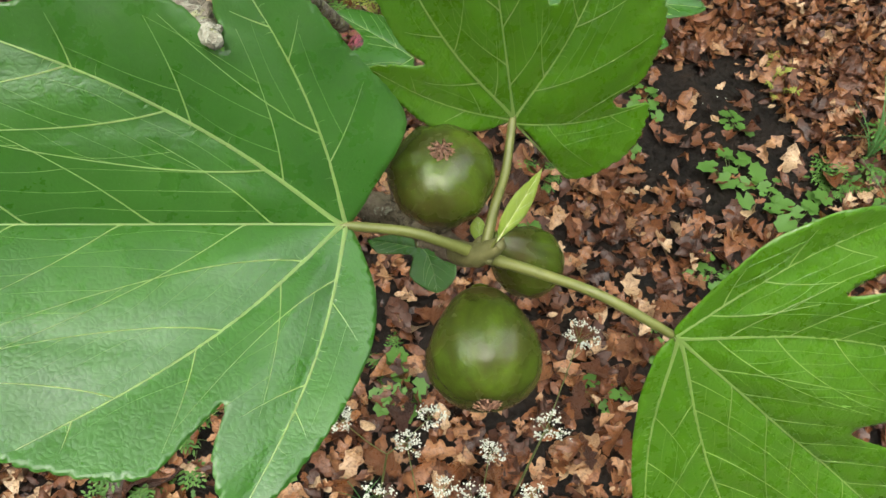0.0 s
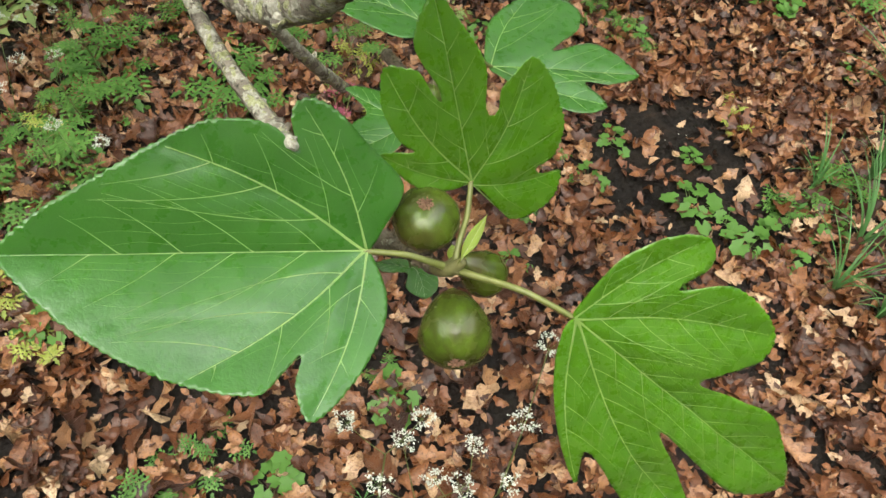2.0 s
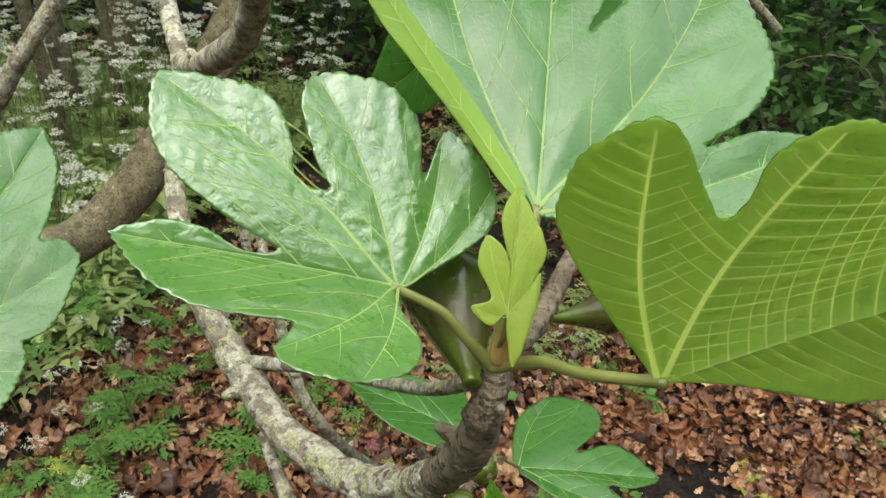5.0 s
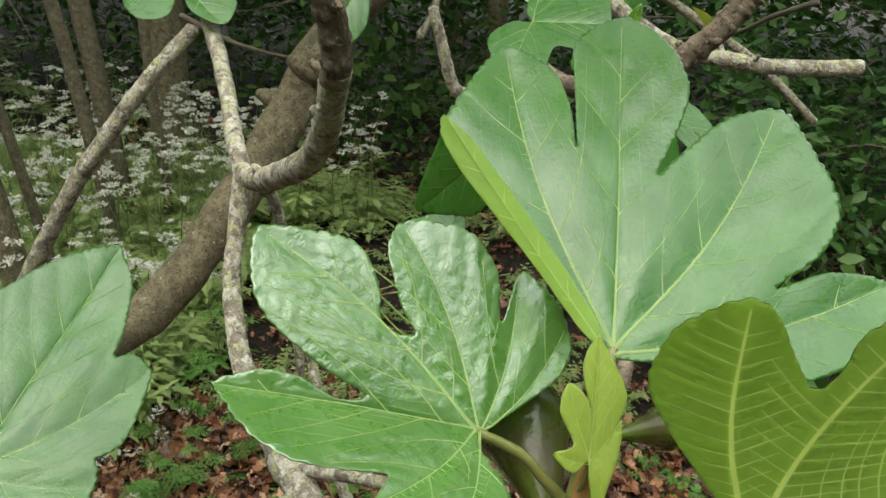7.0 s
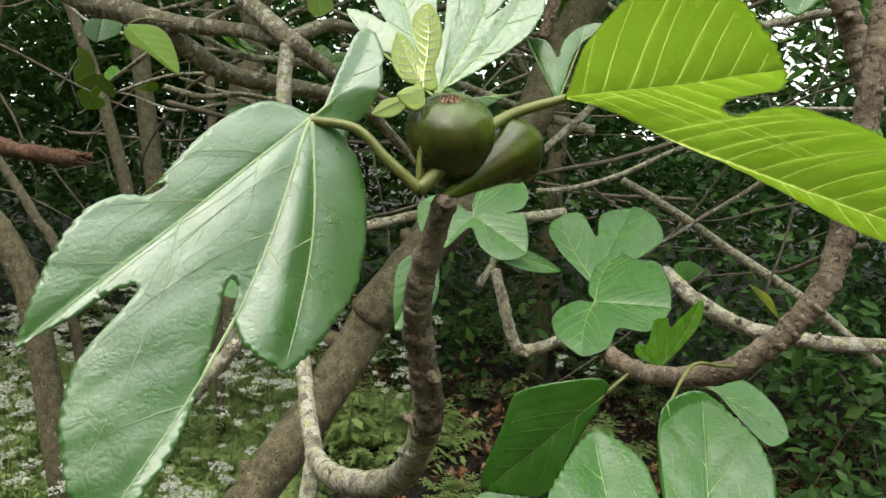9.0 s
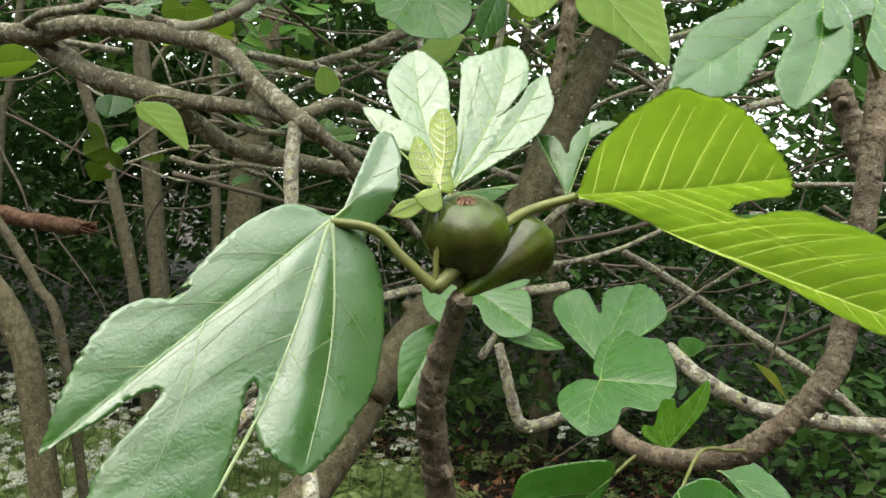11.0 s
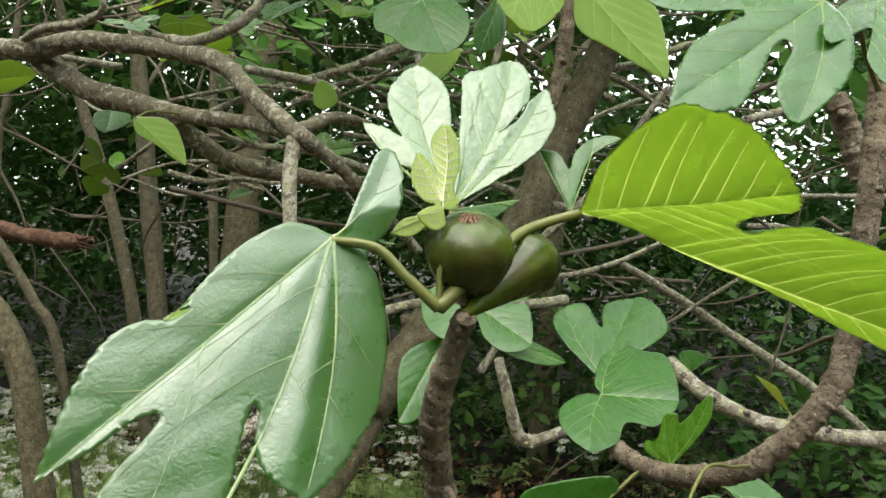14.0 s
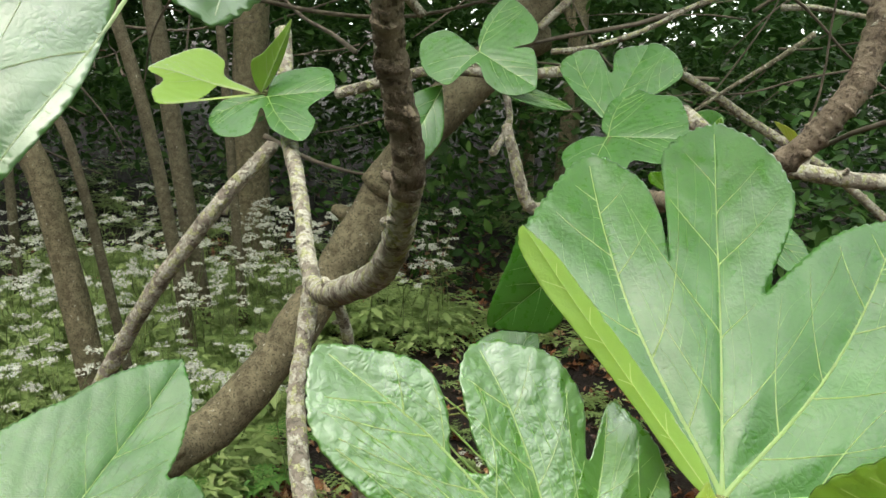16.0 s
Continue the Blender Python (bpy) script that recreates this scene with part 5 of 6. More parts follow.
# ---- small plants ----
def leaflet(o, way, up, length, width, lobes=2):
    """A toothed leaflet, creased along its middle."""
    side = way.cross(up).normalized()
    v, f = [o], []
    n = 2 * lobes + 1
    for i in range(1, n + 1):
        s = i / n
        h = width * math.sin(math.pi * (0.15 + 0.8 * s)) * (1.15 if i % 2 else 0.6)
        p = o + way * length * s - up * length * 0.12 * s * s
        v += [p + side * h + up * h * 0.25, p, p - side * h + up * h * 0.25]
    f += [(0, 1, 2), (0, 2, 3)]
    for i in range(n - 1):
        a = 1 + 3 * i
        f += [(a, a + 3, a + 4, a + 1), (a + 1, a + 4, a + 5, a + 2)]
    return v, f


def frond(heap, rng, o, turn, rise_deg, length, pairs=4, size=0.3, index=0, stalk=1, lite=False):
    """A feathery leaf: a stalk with pairs of lobed leaflets, which carry smaller ones."""
    d = Vector((math.cos(turn), math.sin(turn), 0))
    el = radians(rise_deg)
    pts = [o + d * length * s * math.cos(el) + Vector((0, 0, length * (s * math.sin(el) - 0.35 * s * s))) for s in (0, 0.33, 0.66, 1)]
    v, f = tube([(*p, 0.0014 * (1 - 0.6 * i / 3)) for i, p in enumerate(pts)], 3 if lite else 4, 1 if lite else 2, cap=False)
    heap.add(v, f, stalk)
    side = Vector((-d.y, d.x, 0))
    for k in range(pairs):
        s = 0.4 + 0.6 * k / pairs
        p = o + d * length * s * math.cos(el) + Vector((0, 0, length * (s * math.sin(el) - 0.35 * s * s)))
        ll = length * size * (1.15 - s * 0.6)
        for sg in (1, -1):
            way = (d * 0.55 + side * sg + Vector((0, 0, rng.uniform(-0.1, 0.25)))).normalized()
            for j in range(2 if lite else 3):
                q = p + way * ll * 0.36 * j
                for tw in ((0.0,) if j == 2 or (lite and j) else (0.9, -0.9)):
                    w2 = (way + side.cross(Vector((0, 0, 1))) * tw * sg).normalized()
                    vv, ff = leaflet(q, w2, Vector((0, 0, 1)), ll * rng.uniform(0.42, 0.6), ll * 0.12, 1 if lite else 2)
                    heap.add(vv, ff, index)
    vv, ff = leaflet(pts[-1], (d + Vector((0, 0, -0.3))).normalized(), Vector((0, 0, 1)), length * size * 0.6, length * size * 0.15, 2)
    heap.add(vv, ff, index)


def feathery_plant(seed, size=0.16, fronds=7, lite=False):
    """Fronds round a crown, as (name, heap) pairs."""
    r = random.Random(seed)
    out = []
    for k in range(fronds):
        h = Heap()
        frond(h, r, Vector((r.uniform(-1, 1), r.uniform(-1, 1), 0)) * size * 0.15, 2 * math.pi * k / fronds + r.uniform(-0.4, 0.4), r.uniform(25, 65), size * r.uniform(0.7, 1.3), 3 if lite else 4, 0.36 if lite else 0.3, lite=lite)
        out.append(("frond", h))
    return out


def broad_plant(seed, size=0.07, leaves=9):
    """A low herb with rounded, lobed leaves on short stalks."""
    r = random.Random(seed)
    out = []
    for k in range(leaves):
        h = Heap()
        a = r.uniform(0, 6.28)
        d = Vector((math.cos(a), math.sin(a), 0))
        o = d * size * r.uniform(0.2, 1.2) + Vector((0, 0, size * r.uniform(0.2, 0.7)))
        v, f = tube([(0, 0, 0, 0.001), (*(o * 0.6), 0.001), (*o, 0.0008)], 4, 2, cap=False)
        h.add(v, f, 1)
        s = size * r.uniform(0.28, 0.5)
        side = Vector((-d.y, d.x, r.uniform(-0.3, 0.3)))
        v = [o]
        n = 14
        for i in range(n):
            g = -2.6 + 5.2 * i / (n - 1)
            rr = s * (1.0 if i % 2 else 0.8) * (1.25 - 0.2 * abs(g))
            v.append(o + (d * math.cos(g) + side * math.sin(g)) * rr + Vector((0, 0, (0.25 * abs(math.sin(g)) - 0.15 * math.cos(g)) * s)))
        h.add(v, [(0, i, i + 1) for i in range(1, n)])
        out.append(("leaf", h))
    return out


def parsley(seed, height=0.5, heads=3, lite=False):
    """White umbels on forked stalks, with a few feathery leaves."""
    r = random.Random(seed)
    h = Heap()
    out = [("stalk", h)]
    lean = Vector((r.uniform(-0.15, 0.15), r.uniform(-0.15, 0.15), 1))
    top = lean * height * 0.6
    sides = 3 if lite else 5
    v, f = tube([(0, 0, 0, 0.0028), (*(top * 0.5), 0.0024), (*top, 0.0018)], sides, 2, cap=False)
    h.add(v, f, 1)
    for k in range(heads):
        a = 6.28 * k / heads + r.uniform(-0.5, 0.5)
        head = top + Vector((math.cos(a) * height * 0.16, math.sin(a) * height * 0.16, height * r.uniform(0.25, 0.42)))
        v, f = tube([(*top, 0.0014), (*((top + head) / 2 + Vector((0, 0, -0.01))), 0.0013), (*head, 0.001)], 3, 2, cap=False)
        h.add(v, f, 1)
        u = Heap()
        for j in range(8):
            b = 6.28 * j / 8 + r.uniform(-0.3, 0.3)
            sp = height * r.uniform(0.015, 0.05)
            e = head + Vector((math.cos(b) * sp, math.sin(b) * sp, height * 0.045 + r.uniform(-0.004, 0.004)))
            if not lite:
                v, f = tube([(*head, 0.0006), (*e, 0.0005)], 3, 1, cap=False)
                u.add(v, f, 1)
            for _ in range(13 if lite else 20):     # small florets, turned every way, in a low dome
                q = e + Vector((r.gauss(0, 0.0042), r.gauss(0, 0.0042), r.gauss(0, 0.003)))
                s = r.uniform(0.0014, 0.0026) * (1.7 if lite else 0.95)
                a1 = Vector((r.gauss(0, 1), r.gauss(0, 1), r.gauss(0, 0.35))).normalized()
                a2 = a1.cross(Vector((r.gauss(0, 0.6), r.gauss(0, 0.6), 1))).normalized()
                u.add([q + a1 * s, q + a2 * s, q - a1 * s, q - a2 * s], [(0, 1, 2, 3)], 2)
        out.append(("umbel", u))
    for k in range(5):
        q = Heap()
        frond(q, r, top * r.uniform(0.05, 0.8), r.uniform(0, 6.28), r.uniform(15, 50), height * r.uniform(0.25, 0.42), 3 if lite else 4, lite=lite)
        out.append(("frond", q))
    return out


def grass_tuft(seed, height=0.4, blades=16):
    r = random.Random(seed)
    out = []
    for _ in range(blades):
        h = Heap()
        a = r.uniform(0, 6.28)
        d, s = Vector((math.cos(a), math.sin(a), 0)), Vector((-math.sin(a), math.cos(a), 0))
        ln, droop, wd = height * r.uniform(0.5, 1.1), r.uniform(0.3, 1.0), r.uniform(0.0026, 0.0050)
        v, f = [], []
        for k in range(8):
            q = k / 7
            p = d * ln * (0.12 * q + droop * 0.6 * q * q) + Vector((0, 0, ln * (q - 0.45 * droop * q * q)))
            w = wd * (1 - q**2) + 0.0003
            v += [p + s * w, p + Vector((0, 0, -w * 0.4)), p - s * w]
        for k in range(7):
            b = 3 * k
            f += [(b, b + 3, b + 4, b + 1), (b + 1, b + 4, b + 5, b + 2)]
        h.add(v, f)
        out.append(("blade", h))
    return out


def meshes(pieces, mats):
    return [(name, h.mesh(name, mats, True)) for name, h in pieces]


def plant(name, pieces, x, y, rz, label, category, group, scale=1.0):
    ob = thing(name, x, y, rise(x, y), label, category, group)
    m = pose(x, y, rise(x, y), 0, 0, rz) @ Matrix.Scale(scale, 4)
    for piece, me in pieces:
        part(piece, me, ob, m)
    return ob


green = [HERB, HERB_STALK, FLOWER]
yellow = [HERB_YELLOW, HERB_STALK, FLOWER]
F_MESH = [meshes(feathery_plant(k, 0.15 + 0.02 * k, 6 + k % 3), green) for k in range(4)]
Y_MESH = [meshes(feathery_plant(k + 20, 0.12, 6), yellow) for k in range(2)]
B_MESH = [meshes(broad_plant(k, 0.055 + 0.01 * k, 8 + 2 * k), green) for k in range(4)]
P_MESH = [meshes(parsley(k, 0.48 + 0.04 * k, 2 + k % 3), green) for k in range(5)]
FEATHERY = [(-0.43, 0.45, 0.6), (-0.52, 0.36, 0.6), (-0.6, 1.57, 1.0), (-1.0, 1.57, 0.9), (-0.88, 1.79, 0.8), (-0.44, 1.8, 0.9), (-0.84, 1.01, 0.95), (0.28, 1.39, 0.45), (-0.34, 1.54, 0.5), (-0.17, 1.11, 0.35), (-1.21, 1.25, 0.8), (0.22, 1.17, 0.35), (-0.55, 1.05, 0.6),
            (-0.59, 1.42, 0.8), (-0.25, 1.22, 0.6), (-1.29, 2.23, 1.1), (-1.1, 2.01, 1.0), (0.58, 1.96, 0.6), (0.48, 2.04, 0.6), (1.35, 2.31, 0.8), (-0.98, 1.2, 0.8), (-1.15, 1.0, 1.1), (0.95, 1.24, 0.5), (1.13, 1.34, 0.6), (-0.08, 0.65, 0.4)]
YELLOWED = [(-0.98, 0.79, 0.9), (-0.87, 0.67, 0.8), (0.86, 1.58, 0.6), (-0.29, 1.68, 0.8), (-0.2, 1.45, 0.6), (-1.1, 1.35, 0.8), (0.87, 1.66, 0.5), (0.6, 2.2, 0.6)]
BROAD = [(0.41, 1.3, 0.8), (0.48, 1.46, 0.7), (0.69, 1.23, 0.8), (0.84, 1.13, 0.7), (0.58, 2.01, 0.8), (0.78, 1.2, 0.6), (-0.89, 0.72, 0.8), (-0.3, 0.38, 0.6), (1.31, 1.86, 0.8), (0.35, 0.62, 0.6), (0.2, 1.0, 0.5),
         (-0.05, 0.6, 0.6), (0.92, 1.08, 0.7), (1.05, 1.2, 0.7), (0.6, 0.95, 0.5), (0.72, 1.42, 0.4), (-0.87, 1.39, 0.7), (-0.5, 2.1, 0.9), (0.1, 1.9, 0.7), (1.1, 2.19, 0.7), (0.45, 0.75, 0.6)]
for k, (x, y, s) in enumerate(FEATHERY):
    plant("feathery_herb", F_MESH[k % 4], x, y, 67 * k, "low feathery green herb growing through brown leaf litter", "herb", "herbs in the leaf litter", s)
for k, (x, y, s) in enumerate(YELLOWED):
    plant("feathery_herb", Y_MESH[k % 2], x, y, 91 * k, "yellowing feathery herb in the leaf litter", "herb", "herbs in the leaf litter", s)
for k, (x, y, s) in enumerate(BROAD):
    plant("broad_leaved_herb", B_MESH[k % 4], x, y, 53 * k, "low herb with rounded lobed leaves on the ground", "herb", "herbs in the leaf litter", s)
PARSLEY = [(-0.82, 0.97, 0.8), (-0.98, 1.5, 0.8), (-0.27, 1.64, 0.6), (-1.1, 1.45, 0.5), (-0.95, 1.1, 0.75), (-0.07, 0.36, 0.85), (0.03, 0.33, 0.82), (0.13, 0.31, 0.75), (0.18, 0.41, 0.85), (-0.96, 1.3, 0.6), (-1.06, 1.65, 0.6), (-1.3, 1.9, 0.9), (-1.15, 2.3, 0.9), (-1.5, 2.1, 1.0), (-1.35, 1.5, 0.8)]
for k, (x, y, s) in enumerate(PARSLEY):
    plant("cow_parsley", [q for q in P_MESH[k % 5] if y > 0.5 or q[0] != "frond"], x, y, 77 * k, "cow parsley with white umbels and feathery leaves", "wild flower", "cow parsley plants", s)
G_MESH = [meshes(grass_tuft(k, 0.34 + 0.05 * k, 14 + 3 * k), [GRASS]) for k in range(3)]
for k, (x, y, s) in enumerate([(1.12, 1.15, 1.0), (1.02, 1.0, 0.8), (1.22, 1.4, 1.1), (1.05, 1.35, 0.7), (1.12, 0.93, 0.9), (1.35, 1.7, 1.1), (-0.1, 0.37, 0.3), (1.5, 1.2, 1.2)]):
    plant("grass_tuft", G_MESH[k % 3], x, y, 40 * k, "tuft of long green grass blades", "grass", "grass tufts", s)


def round_heads(seed, height, heads):
    r = random.Random(seed)
    out = []
    for k in range(heads):
        h = Heap()
        a = r.uniform(0, 6.28)
        e = Vector((math.cos(a) * height * 0.35, math.sin(a) * height * 0.35, height * r.uniform(0.7, 1.0)))
        v, f = tube([(0, 0, 0, 0.002), (*(e * 0.5), 0.0018), (*e, 0.0014)], 5, 3, cap=False)
        h.add(v, f, 0)
        for _ in range(60):
            q = e + Vector((r.gauss(0, 0.011), r.gauss(0, 0.011), r.gauss(0, 0.007)))
            s = r.uniform(0.002, 0.004)
            h.add([q + Vector((s, 0, 0)), q + Vector((0, s, 0)), q + Vector((-s, -s, 0)), q + Vector((0, 0, s * 1.5))], [(0, 1, 3), (1, 2, 3), (2, 0, 3)], 1)
        out.append(("flower_head", h))
    return out


plant("red_flower", meshes(round_heads(1, 0.13, 4), [HERB_STALK, RED_FLOWER]), -0.3, 1.43, 0, "low plant with dark red flower heads", "flower", "")
plant("pink_flower", meshes(round_heads(2, 0.24, 9), [HERB_STALK, PINK_FLOWER]), 0.83, 2.17, 0, "faded pink flower heads on stiff stalks", "flower", "")

# the parsley meadow that goes on between the trees
meadow = Heap()
rng = random.Random(11)
PROTO = [parsley(40 + k, 0.52, 3, True) for k in range(3)] + [feathery_plant(60 + k, 0.29, 10, True) for k in range(3)]
placed = 0
while placed < 980:
    if placed < 690:                      # close stand beside the fig tree
        x, y = rng.uniform(-3.6, -0.85), rng.uniform(1.75, 4.3)
        left = True
        if x > (-1.3 - 0.1 * (y - 1.7) if y < 3.6 else -0.9):
            continue
    elif placed < 740:                    # low growth under its branches
        x, y = rng.uniform(-1.3, 0.4), rng.uniform(1.9, 3.6)
        left = False
    else:
        x, y = rng.uniform(-6.0, 5.0), rng.uniform(2.8, 7.5)
        left = x < 1.0
        if -1.5 < x < 1.2 and y < 3.7:
            continue
    p = rng.choice(PROTO[:3] if rng.random() < (0.36 if left else 0.1) else PROTO[3:])
    m = pose(x, y, rise(x, y) if y < 9 else 0, rng.gauss(0, 5), rng.gauss(0, 5), rng.uniform(0, 360)) @ Matrix.Scale(rng.uniform(0.85, 1.3) * (1 if left else 0.45), 4)
    for _, q in p:
        n0 = meadow.n
        meadow.v.extend([m @ Vector(w) for w in q.v])
        meadow.f.extend([tuple(w + n0 for w in f) for f in q.f])
        meadow.i.extend(q.i)
        meadow.n += q.n
    placed += 1
tagged(part("parsley_meadow", meadow.mesh("parsley_meadow", [FERN_FAR, HERB_STALK, FLOWER], True)), "meadow of white cow parsley under the trees", "wild flowers", "", "stuff")


# ---- trees and thickets behind ----
def wood_thing(name, rows, mat, label, category, group=""):
    ob = thing(name, rows[0][0], rows[0][1], 0, label, category, group)
    v, f = tube(rows, 12, 8, 0.08, len(rows))
    h = Heap()
    h.add(v, f)
    part("trunk", h.mesh("trunk", [mat], True), ob)
    r = random.Random(int(1000 * abs(rows[1][0])))
    line = catmull(rows, 8)
    for k in range(3):                    # thin side limbs, bare below
        x, y, z, w = line[int(len(line) * (0.62 + 0.12 * k))]
        d = Vector((r.uniform(-1, 1), r.uniform(-0.6, 0.6), r.uniform(0.5, 1.1))).normalized()
        o, ln = Vector((x, y, z)), r.uniform(0.35, 0.8)
        limb = [(*(o + d * ln * q + Vector((0, 0, 0.12 * q * q))), w * 0.34 * (1 - 0.6 * q)) for q in (0, 0.3, 0.65, 1)]
        v, f = tube(limb, 7, 4, 0.1, k)
        h = Heap()
        h.add(v, f)
        part("limb", h.mesh("limb", [mat], True), ob)
    return ob


def bare_limbs(ob, x, y, mat, high, width, seed):
    """The trunk and main limbs inside a leafy crown."""
    r = random.Random(seed)
    top = Vector((x, y, high))
    for k in range(5):
        o = Vector((x, y, -0.02)) if k == 0 else Vector((x, y, high * r.uniform(0.45, 0.85)))
        e = top if k == 0 else o + Vector((r.uniform(-1.2, 1.2), r.uniform(-0.8, 0.8), r.uniform(0.5, 1.2)))
        w = width if k == 0 else width * 0.35
        v, f = tube([(*o, w), (*(o.lerp(e, 0.5) + Vector((r.uniform(-0.1, 0.1), 0, 0))), w * 0.75), (*e, w * 0.4)], 9, 6, 0.1, k)
        h = Heap()
        h.add(v, f)
        name = "limb" if k else "trunk"
        part(name, h.mesh(name, [mat], True), ob)


SAPLINGS = [
    [(-1.95, 3.0, 0.0, 0.034), (-2.117, 3.009, 1.150, 0.031), (-2.307, 3.016, 1.839, 0.0285), (-2.515, 3.011, 2.422, 0.0233), (-2.8, 3.0, 3.6, 0.016)],
    [(-2.15, 3.45, 0.0, 0.055), (-2.290, 3.479, 1.055, 0.0504), (-2.421, 3.510, 1.936, 0.0474), (-2.545, 3.538, 2.759, 0.0385), (-2.75, 3.6, 4.2, 0.03)],
    [(-1.95, 3.5, 0.0, 0.026), (-2.043, 3.555, 1.456, 0.0237), (-2.096, 3.586, 2.105, 0.0237), (-2.133, 3.630, 2.903, 0.0207), (-2.2, 3.7, 4.0, 0.015)],
    [(-1.75, 2.3, 0.0, 0.02), (-1.978, 2.323, 1.173, 0.0187), (-2.097, 2.315, 1.414, 0.0187), (-2.279, 2.295, 1.673, 0.0166), (-2.9, 2.2, 2.5, 0.012)],
    [(-3.4, 3.5, 0.0, 0.03), (-3.344, 3.533, 2.014, 0.0218), (-3.308, 3.563, 2.359, 0.0218), (-3.2, 3.7, 4.2, 0.016)],
]
for rows in SAPLINGS:
    wood_thing("sapling", rows, GREY_BARK, "thin straight sapling with smooth grey-brown bark", "tree", "saplings")
wood_thing("tree", [(-2.4, 4.45, 0.0, 0.14), (-2.374, 4.509, 1.437, 0.1111), (-2.359, 4.548, 1.994, 0.1037), (-2.299, 4.604, 2.665, 0.0815), (-2.2, 4.7, 4.0, 0.07)], TRUNK_BARK, "brown tree trunk standing in the wood", "tree")
wood_thing("tree", [(-1.75, 2.1, 0.0, 0.056), (-1.922, 2.119, 1.005, 0.0482), (-2.020, 2.119, 1.308, 0.0462), (-2.187, 2.100, 1.529, 0.0385), (-2.8, 2.05, 2.2, 0.03)], TRUNK_BARK, "leaning brown tree stem", "tree")
log = thing("fallen_log", -2.4, 2.7, 1.6, "broken reddish-brown dead branch caught between stems", "dead branch")
v, f = tube([(-3.9, 2.6, 1.72, 0.045), (-2.814, 2.696, 1.642, 0.040), (-2.439, 2.718, 1.606, 0.038), (-2.25, 2.707, 1.598, 0.034), (-2.16, 2.73, 1.60, 0.018)], 14, 14, 0.45, 3)
h = Heap()
h.add(v, f)
for k in range(9):                        # splintered end
    o = Vector((-2.22 + rng.uniform(-0.05, 0.02), 2.71 + rng.uniform(-0.02, 0.02), 1.60 + rng.uniform(-0.025, 0.025)))
    e = o + Vector((rng.uniform(0.05, 0.16), rng.uniform(-0.03, 0.03), rng.uniform(-0.03, 0.03)))
    v, f = tube([(*o, 0.009), (*((o + e) / 2), 0.006), (*e, 0.0015)], 5, 2, 0.3, k)
    h.add(v, f)
part("log", h.mesh("log", [ROTTEN], True), log)


def leaf_cloud(n, place, size, rng, flat=0.6):
    """Many small pointed leaves, each creased along its middle."""
    h = Heap()
    V, Fc = h.v, h.f
    k = 0
    while k < n:
        c = place(rng)
        if c is None:
            continue
        s = size * rng.uniform(0.6, 1.4)
        d = Vector((rng.gauss(0, 1), rng.gauss(0, 1), rng.gauss(-0.2, 0.6))).normalized()
        up = Vector((rng.gauss(0, flat), rng.gauss(0, flat), 1)).normalized()
        a = d.cross(up).normalized()
        up = a.cross(d)
        b = h.n
        c = Vector(c)
        V.extend([c - d * s, c - d * s * 0.25 + a * s * 0.48 + up * s * 0.12, c + d * s * 0.35 + a * s * 0.36 + up * s * 0.1, c + d * s, c + d * s * 0.35 - a * s * 0.36 + up * s * 0.1, c - d * s * 0.25 - a * s * 0.48 + up * s * 0.12])
        Fc.extend([(b, b + 1, b + 2, b + 3), (b, b + 3, b + 4, b + 5)])
        h.i.extend([0, 0])
        h.n += 6
        k += 1
    return h


def clumps(rng, n, box, spread):
    cs = [(rng.uniform(*box[0]), rng.uniform(*box[1]), rng.uniform(*box[2]), rng.uniform(*spread)) for _ in range(n)]

    def place(r):
        x, y, z, s = r.choice(cs)
        q = (x + r.gauss(0, s), y + r.gauss(0, s), z + r.gauss(0, s * 0.8))
        return q if q[2] > 0.02 else None
    return place


rng = random.Random(21)
hedge = thing("hedge", 2.2, 5.0, 0.0, "dense dark green hedge of small leaves", "hedge")
tagged(part("foliage", leaf_cloud(17000, clumps(rng, 90, ((0.2, 6.5), (4.2, 6.2), (0.1, 2.0)), (0.15, 0.4)), 0.034, rng).mesh("foliage", [HEDGE], True), hedge), "small dark hedge leaves", "", "", "stuff")
ivy = thing("bramble_thicket", 1.6, 3.2, 0.0, "low bramble and ivy thicket with small green leaves", "thicket")
tagged(part("foliage", leaf_cloud(7000, clumps(rng, 60, ((0.7, 4.0), (2.6, 4.2), (0.05, 1.15)), (0.1, 0.3)), 0.038, rng).mesh("foliage", [IVY], True), ivy), "bramble and ivy leaves", "", "", "stuff")
thicket = thing("thicket", -3.5, 6.0, 0.0, "dark woodland thicket of leaves and crossing twigs", "thicket")
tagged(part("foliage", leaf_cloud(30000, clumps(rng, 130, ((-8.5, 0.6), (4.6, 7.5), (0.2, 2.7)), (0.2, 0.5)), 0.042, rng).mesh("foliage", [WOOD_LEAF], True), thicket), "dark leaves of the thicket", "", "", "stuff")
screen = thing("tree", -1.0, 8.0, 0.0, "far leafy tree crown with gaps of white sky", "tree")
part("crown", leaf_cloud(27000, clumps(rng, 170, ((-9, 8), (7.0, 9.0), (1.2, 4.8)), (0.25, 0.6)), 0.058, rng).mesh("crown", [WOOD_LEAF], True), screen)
tagged(part("foliage", leaf_cloud(5000, clumps(rng, 45, ((0.9, 4.2), (3.4, 5.2), (1.5, 3.1)), (0.15, 0.35)), 0.04, rng).mesh("foliage", [HEDGE], True), hedge), "small dark hedge leaves", "", "", "stuff")
crown = thing("tree", -1.2, 4.0, 0.0, "overhanging crown of broad mid-green leaves", "tree")
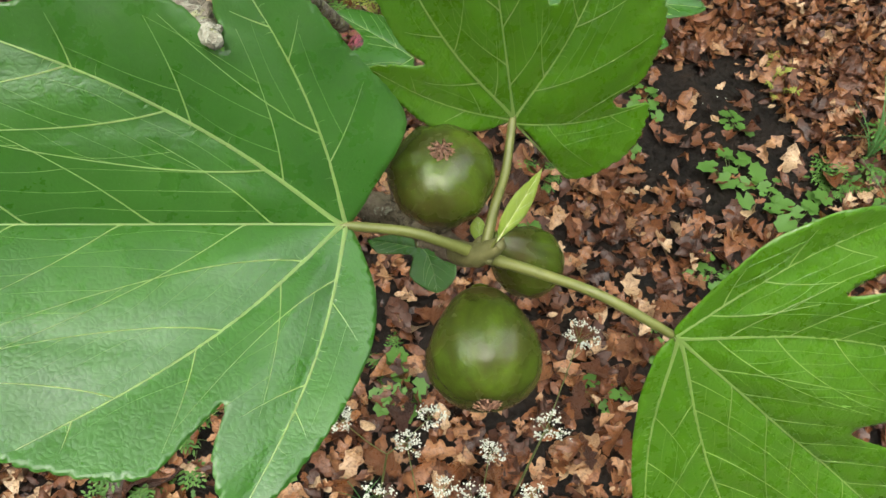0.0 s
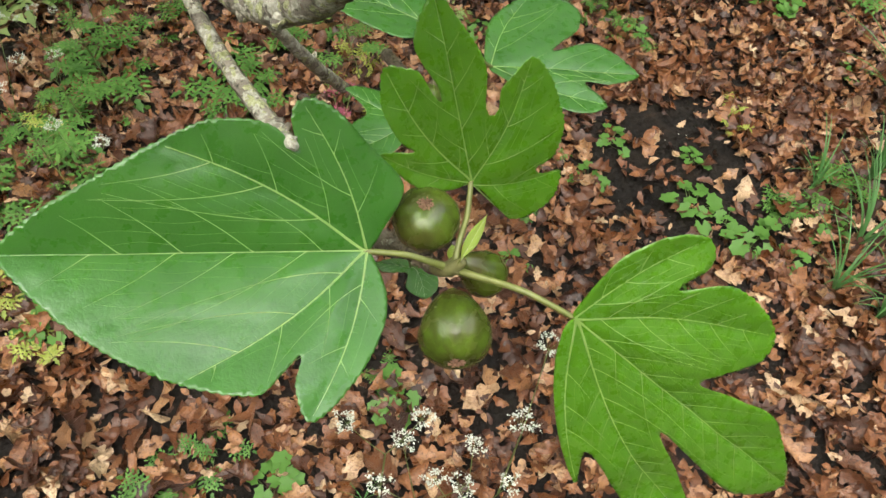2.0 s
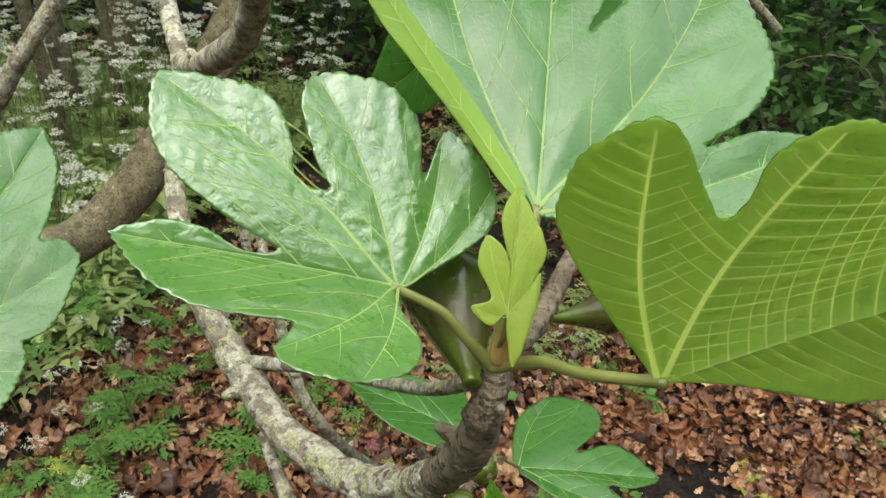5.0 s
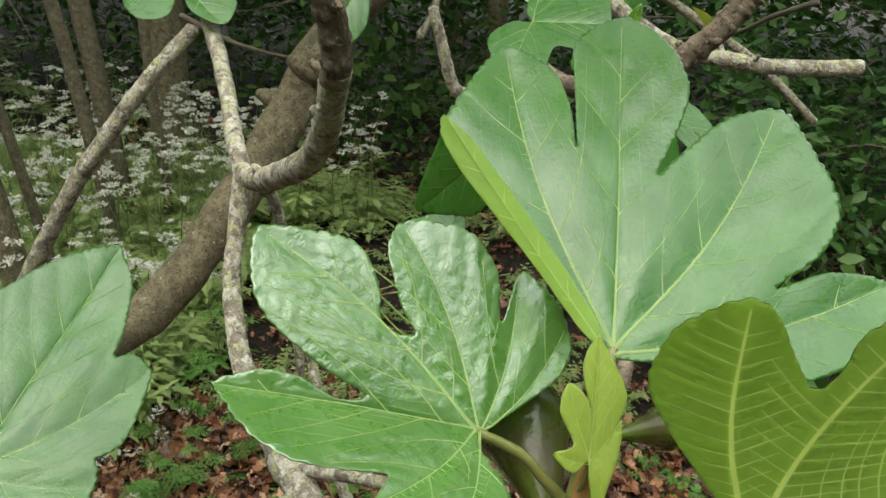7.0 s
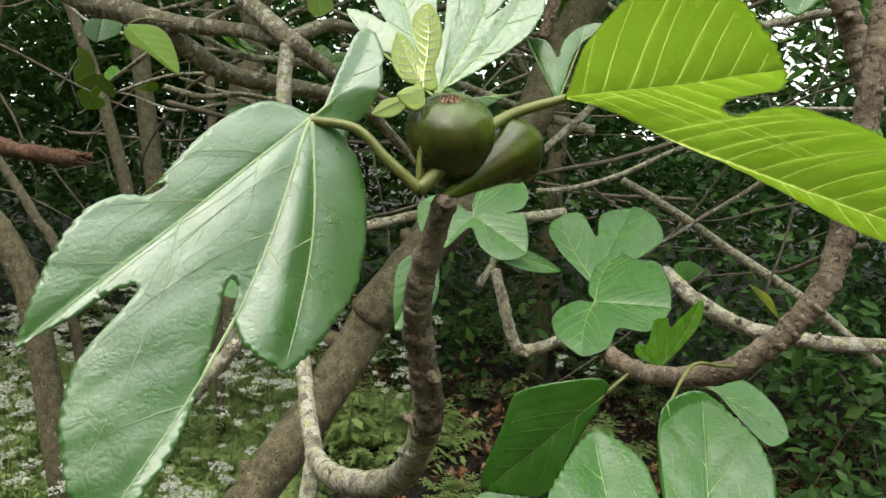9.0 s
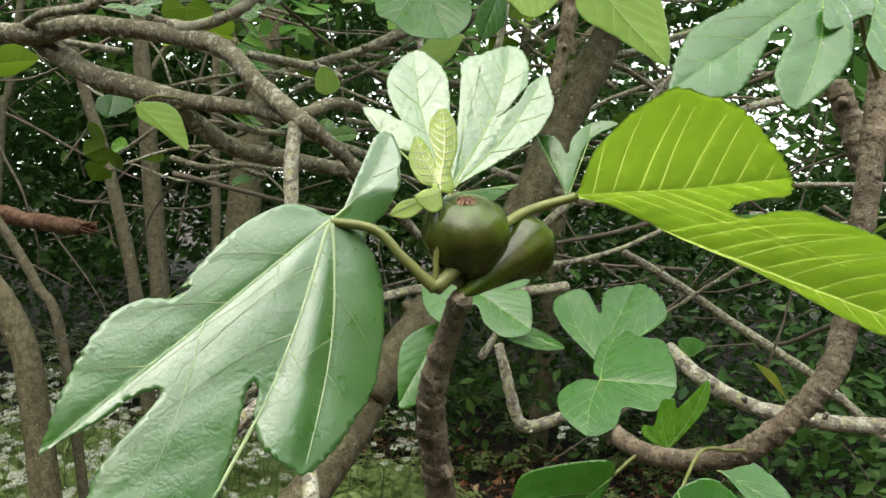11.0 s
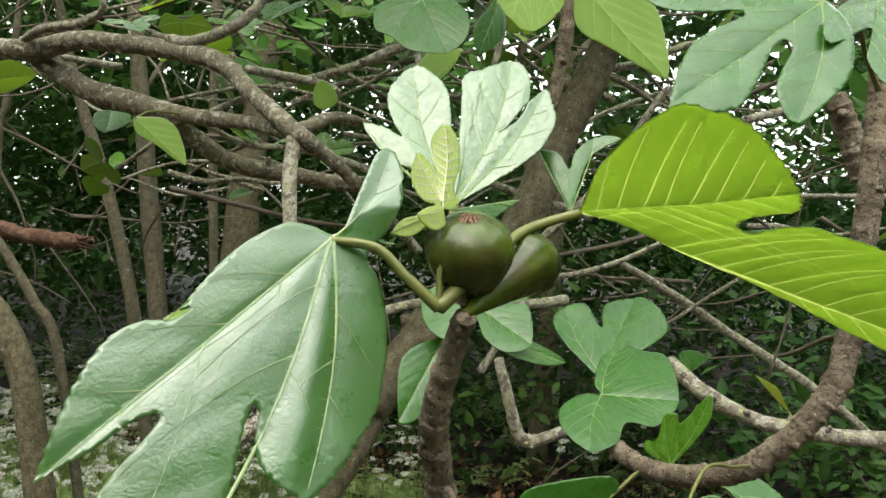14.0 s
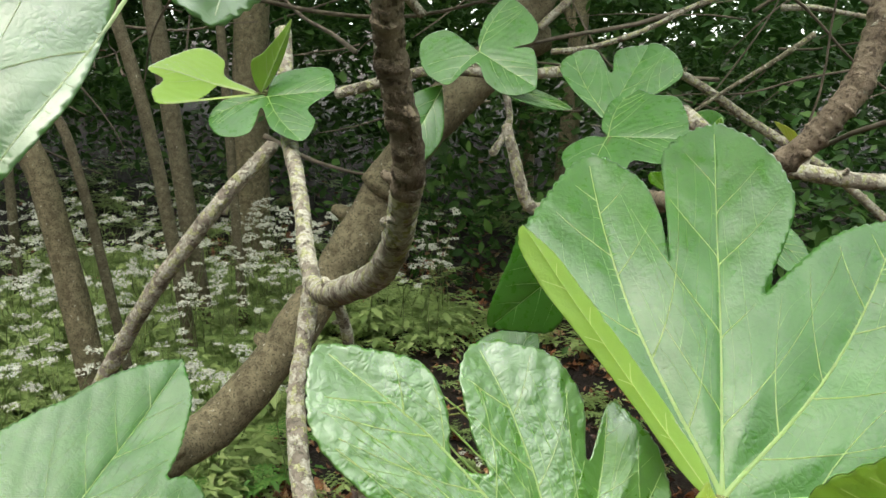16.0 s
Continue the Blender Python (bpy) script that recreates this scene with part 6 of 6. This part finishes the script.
part("crown", leaf_cloud(2600, clumps(rng, 70, ((-4.5, 3.8), (2.6, 5.5), (2.5, 4.2)), (0.15, 0.4)), 0.07, rng).mesh("crown", [CANOPY], True), crown)
bare_limbs(screen, -1.0, 8.2, TRUNK_BARK, 4.2, 0.11, 4)
bare_limbs(crown, -0.4, 5.2, TRUNK_BARK, 3.8, 0.08, 5)
for k in range(14):                       # arching bramble stems
    x, y, a = rng.uniform(0.8, 3.6), rng.uniform(2.8, 4.0), rng.uniform(0, 6.28)
    ln = rng.uniform(0.4, 0.9)
    v, f = tube([(x, y, 0.0, 0.004), (x + ln * 0.3 * math.cos(a), y + ln * 0.3 * math.sin(a), ln * 0.9, 0.0035), (x + ln * 0.7 * math.cos(a), y + ln * 0.7 * math.sin(a), ln * 1.1, 0.003), (x + ln * math.cos(a), y + ln * math.sin(a), ln * 0.8, 0.002)], 6, 4, 0.1, k)
    h = Heap()
    h.add(v, f)
    part("bramble_stem", h.mesh("bramble_stem", [TWIG], True), ivy)
# crown added overhead to keep sky light off the wood behind
shade_roof = thing("tree", -0.5, 6.0, 0.0, "high crown added to shade the wood below", "tree")
part("crown", leaf_cloud(21000, clumps(rng, 230, ((-11, 10), (4.8, 11.0), (3.9, 6.0)), (0.35, 0.8)), 0.12, rng).mesh("crown", [WOOD_LEAF], True), shade_roof)
# unseen leaves added above, so that the fig leaves further back lie in shade
tagged(part("crown", leaf_cloud(800, clumps(rng, 26, ((-1.6, 1.0), (0.8, 2.6), (2.8, 3.5)), (0.12, 0.3)), 0.10, rng).mesh("crown", [CANOPY], True), tree), "unseen upper fig leaves added for shade", "", "", "stuff")
bare_limbs(shade_roof, 3.6, 7.0, TRUNK_BARK, 5.0, 0.12, 6)
# unseen ring of leaves, added to darken what the glossy leaves mirror
ring = thing("woodland_edge", 0.0, -8.0, 0.0, "unseen ring of leaves added to block low sky light", "woodland", "", "structure")


def round_about(r):
    a = r.uniform(radians(150), radians(390))
    d = r.uniform(4.8, 7.6)
    return (d * math.cos(a), 0.7 + d * math.sin(a), r.uniform(0.0, 5.6))


tagged(part("foliage", leaf_cloud(26000, round_about, 0.19, rng).mesh("foliage", [HEDGE], True), ring), "leaves of the added unseen ring", "", "", "stuff")
far_wall = thing("far_wood", 0.0, 14.0, 0.0, "dark mass of distant woodland", "woodland", "", "structure")
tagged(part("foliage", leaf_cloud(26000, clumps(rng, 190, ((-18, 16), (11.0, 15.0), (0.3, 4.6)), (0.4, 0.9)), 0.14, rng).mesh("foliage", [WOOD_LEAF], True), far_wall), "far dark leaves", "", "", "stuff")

rng = random.Random(33)
for k in range(170):
    left = rng.random() < 0.55
    x = rng.uniform(-4.5, 0.3) if left else rng.uniform(0.0, 3.2)
    y = rng.uniform(2.2, 5.0)
    z = rng.uniform(1.3, 3.0) if left else rng.uniform(1.0, 2.9)
    d = Vector((rng.uniform(-1, 1), rng.uniform(-0.4, 0.4), rng.uniform(-0.45, 0.6))).normalized()
    ln, r0 = rng.uniform(0.5, 1.6), rng.uniform(0.004, 0.012)
    rows, p = [], Vector((x, y, z))
    for j in range(6):
        rows.append((*p, r0 * (1 - 0.14 * j)))
        d = (d + Vector((rng.uniform(-0.25, 0.25), rng.uniform(-0.2, 0.2), rng.uniform(-0.2, 0.25)))).normalized()
        p = p + d * ln / 5
    v, f = tube(rows, 6, 3, 0.1, k)
    tw = Heap()
    tw.add(v, f)
    part("bare_twig", tw.mesh("bare_twig", [TWIG], True), thicket)
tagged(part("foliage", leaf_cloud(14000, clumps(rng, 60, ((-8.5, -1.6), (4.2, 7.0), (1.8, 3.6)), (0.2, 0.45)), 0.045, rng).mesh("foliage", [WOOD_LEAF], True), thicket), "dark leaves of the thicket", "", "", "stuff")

# ---- single leaves of the litter, nearest to the path ----
rng = random.Random(77)
LEAF_MESHES = []
for v, f in OAK:
    LEAF_MESHES.append(mesh_of("dead_leaf", v, f, [LITTER_ONE]))
made = 0
while made < 300:
    x, y = rng.uniform(-0.75, 0.7), rng.uniform(0.35, 1.3)
    if rng.random() < 0.9 * soil_patch(x, y):
        continue
    m, size = lay(x, y, rng, 0.012)
    part("dead_leaf", rng.choice(LEAF_MESHES), ground, m @ Matrix.Scale(size, 4))
    made += 1
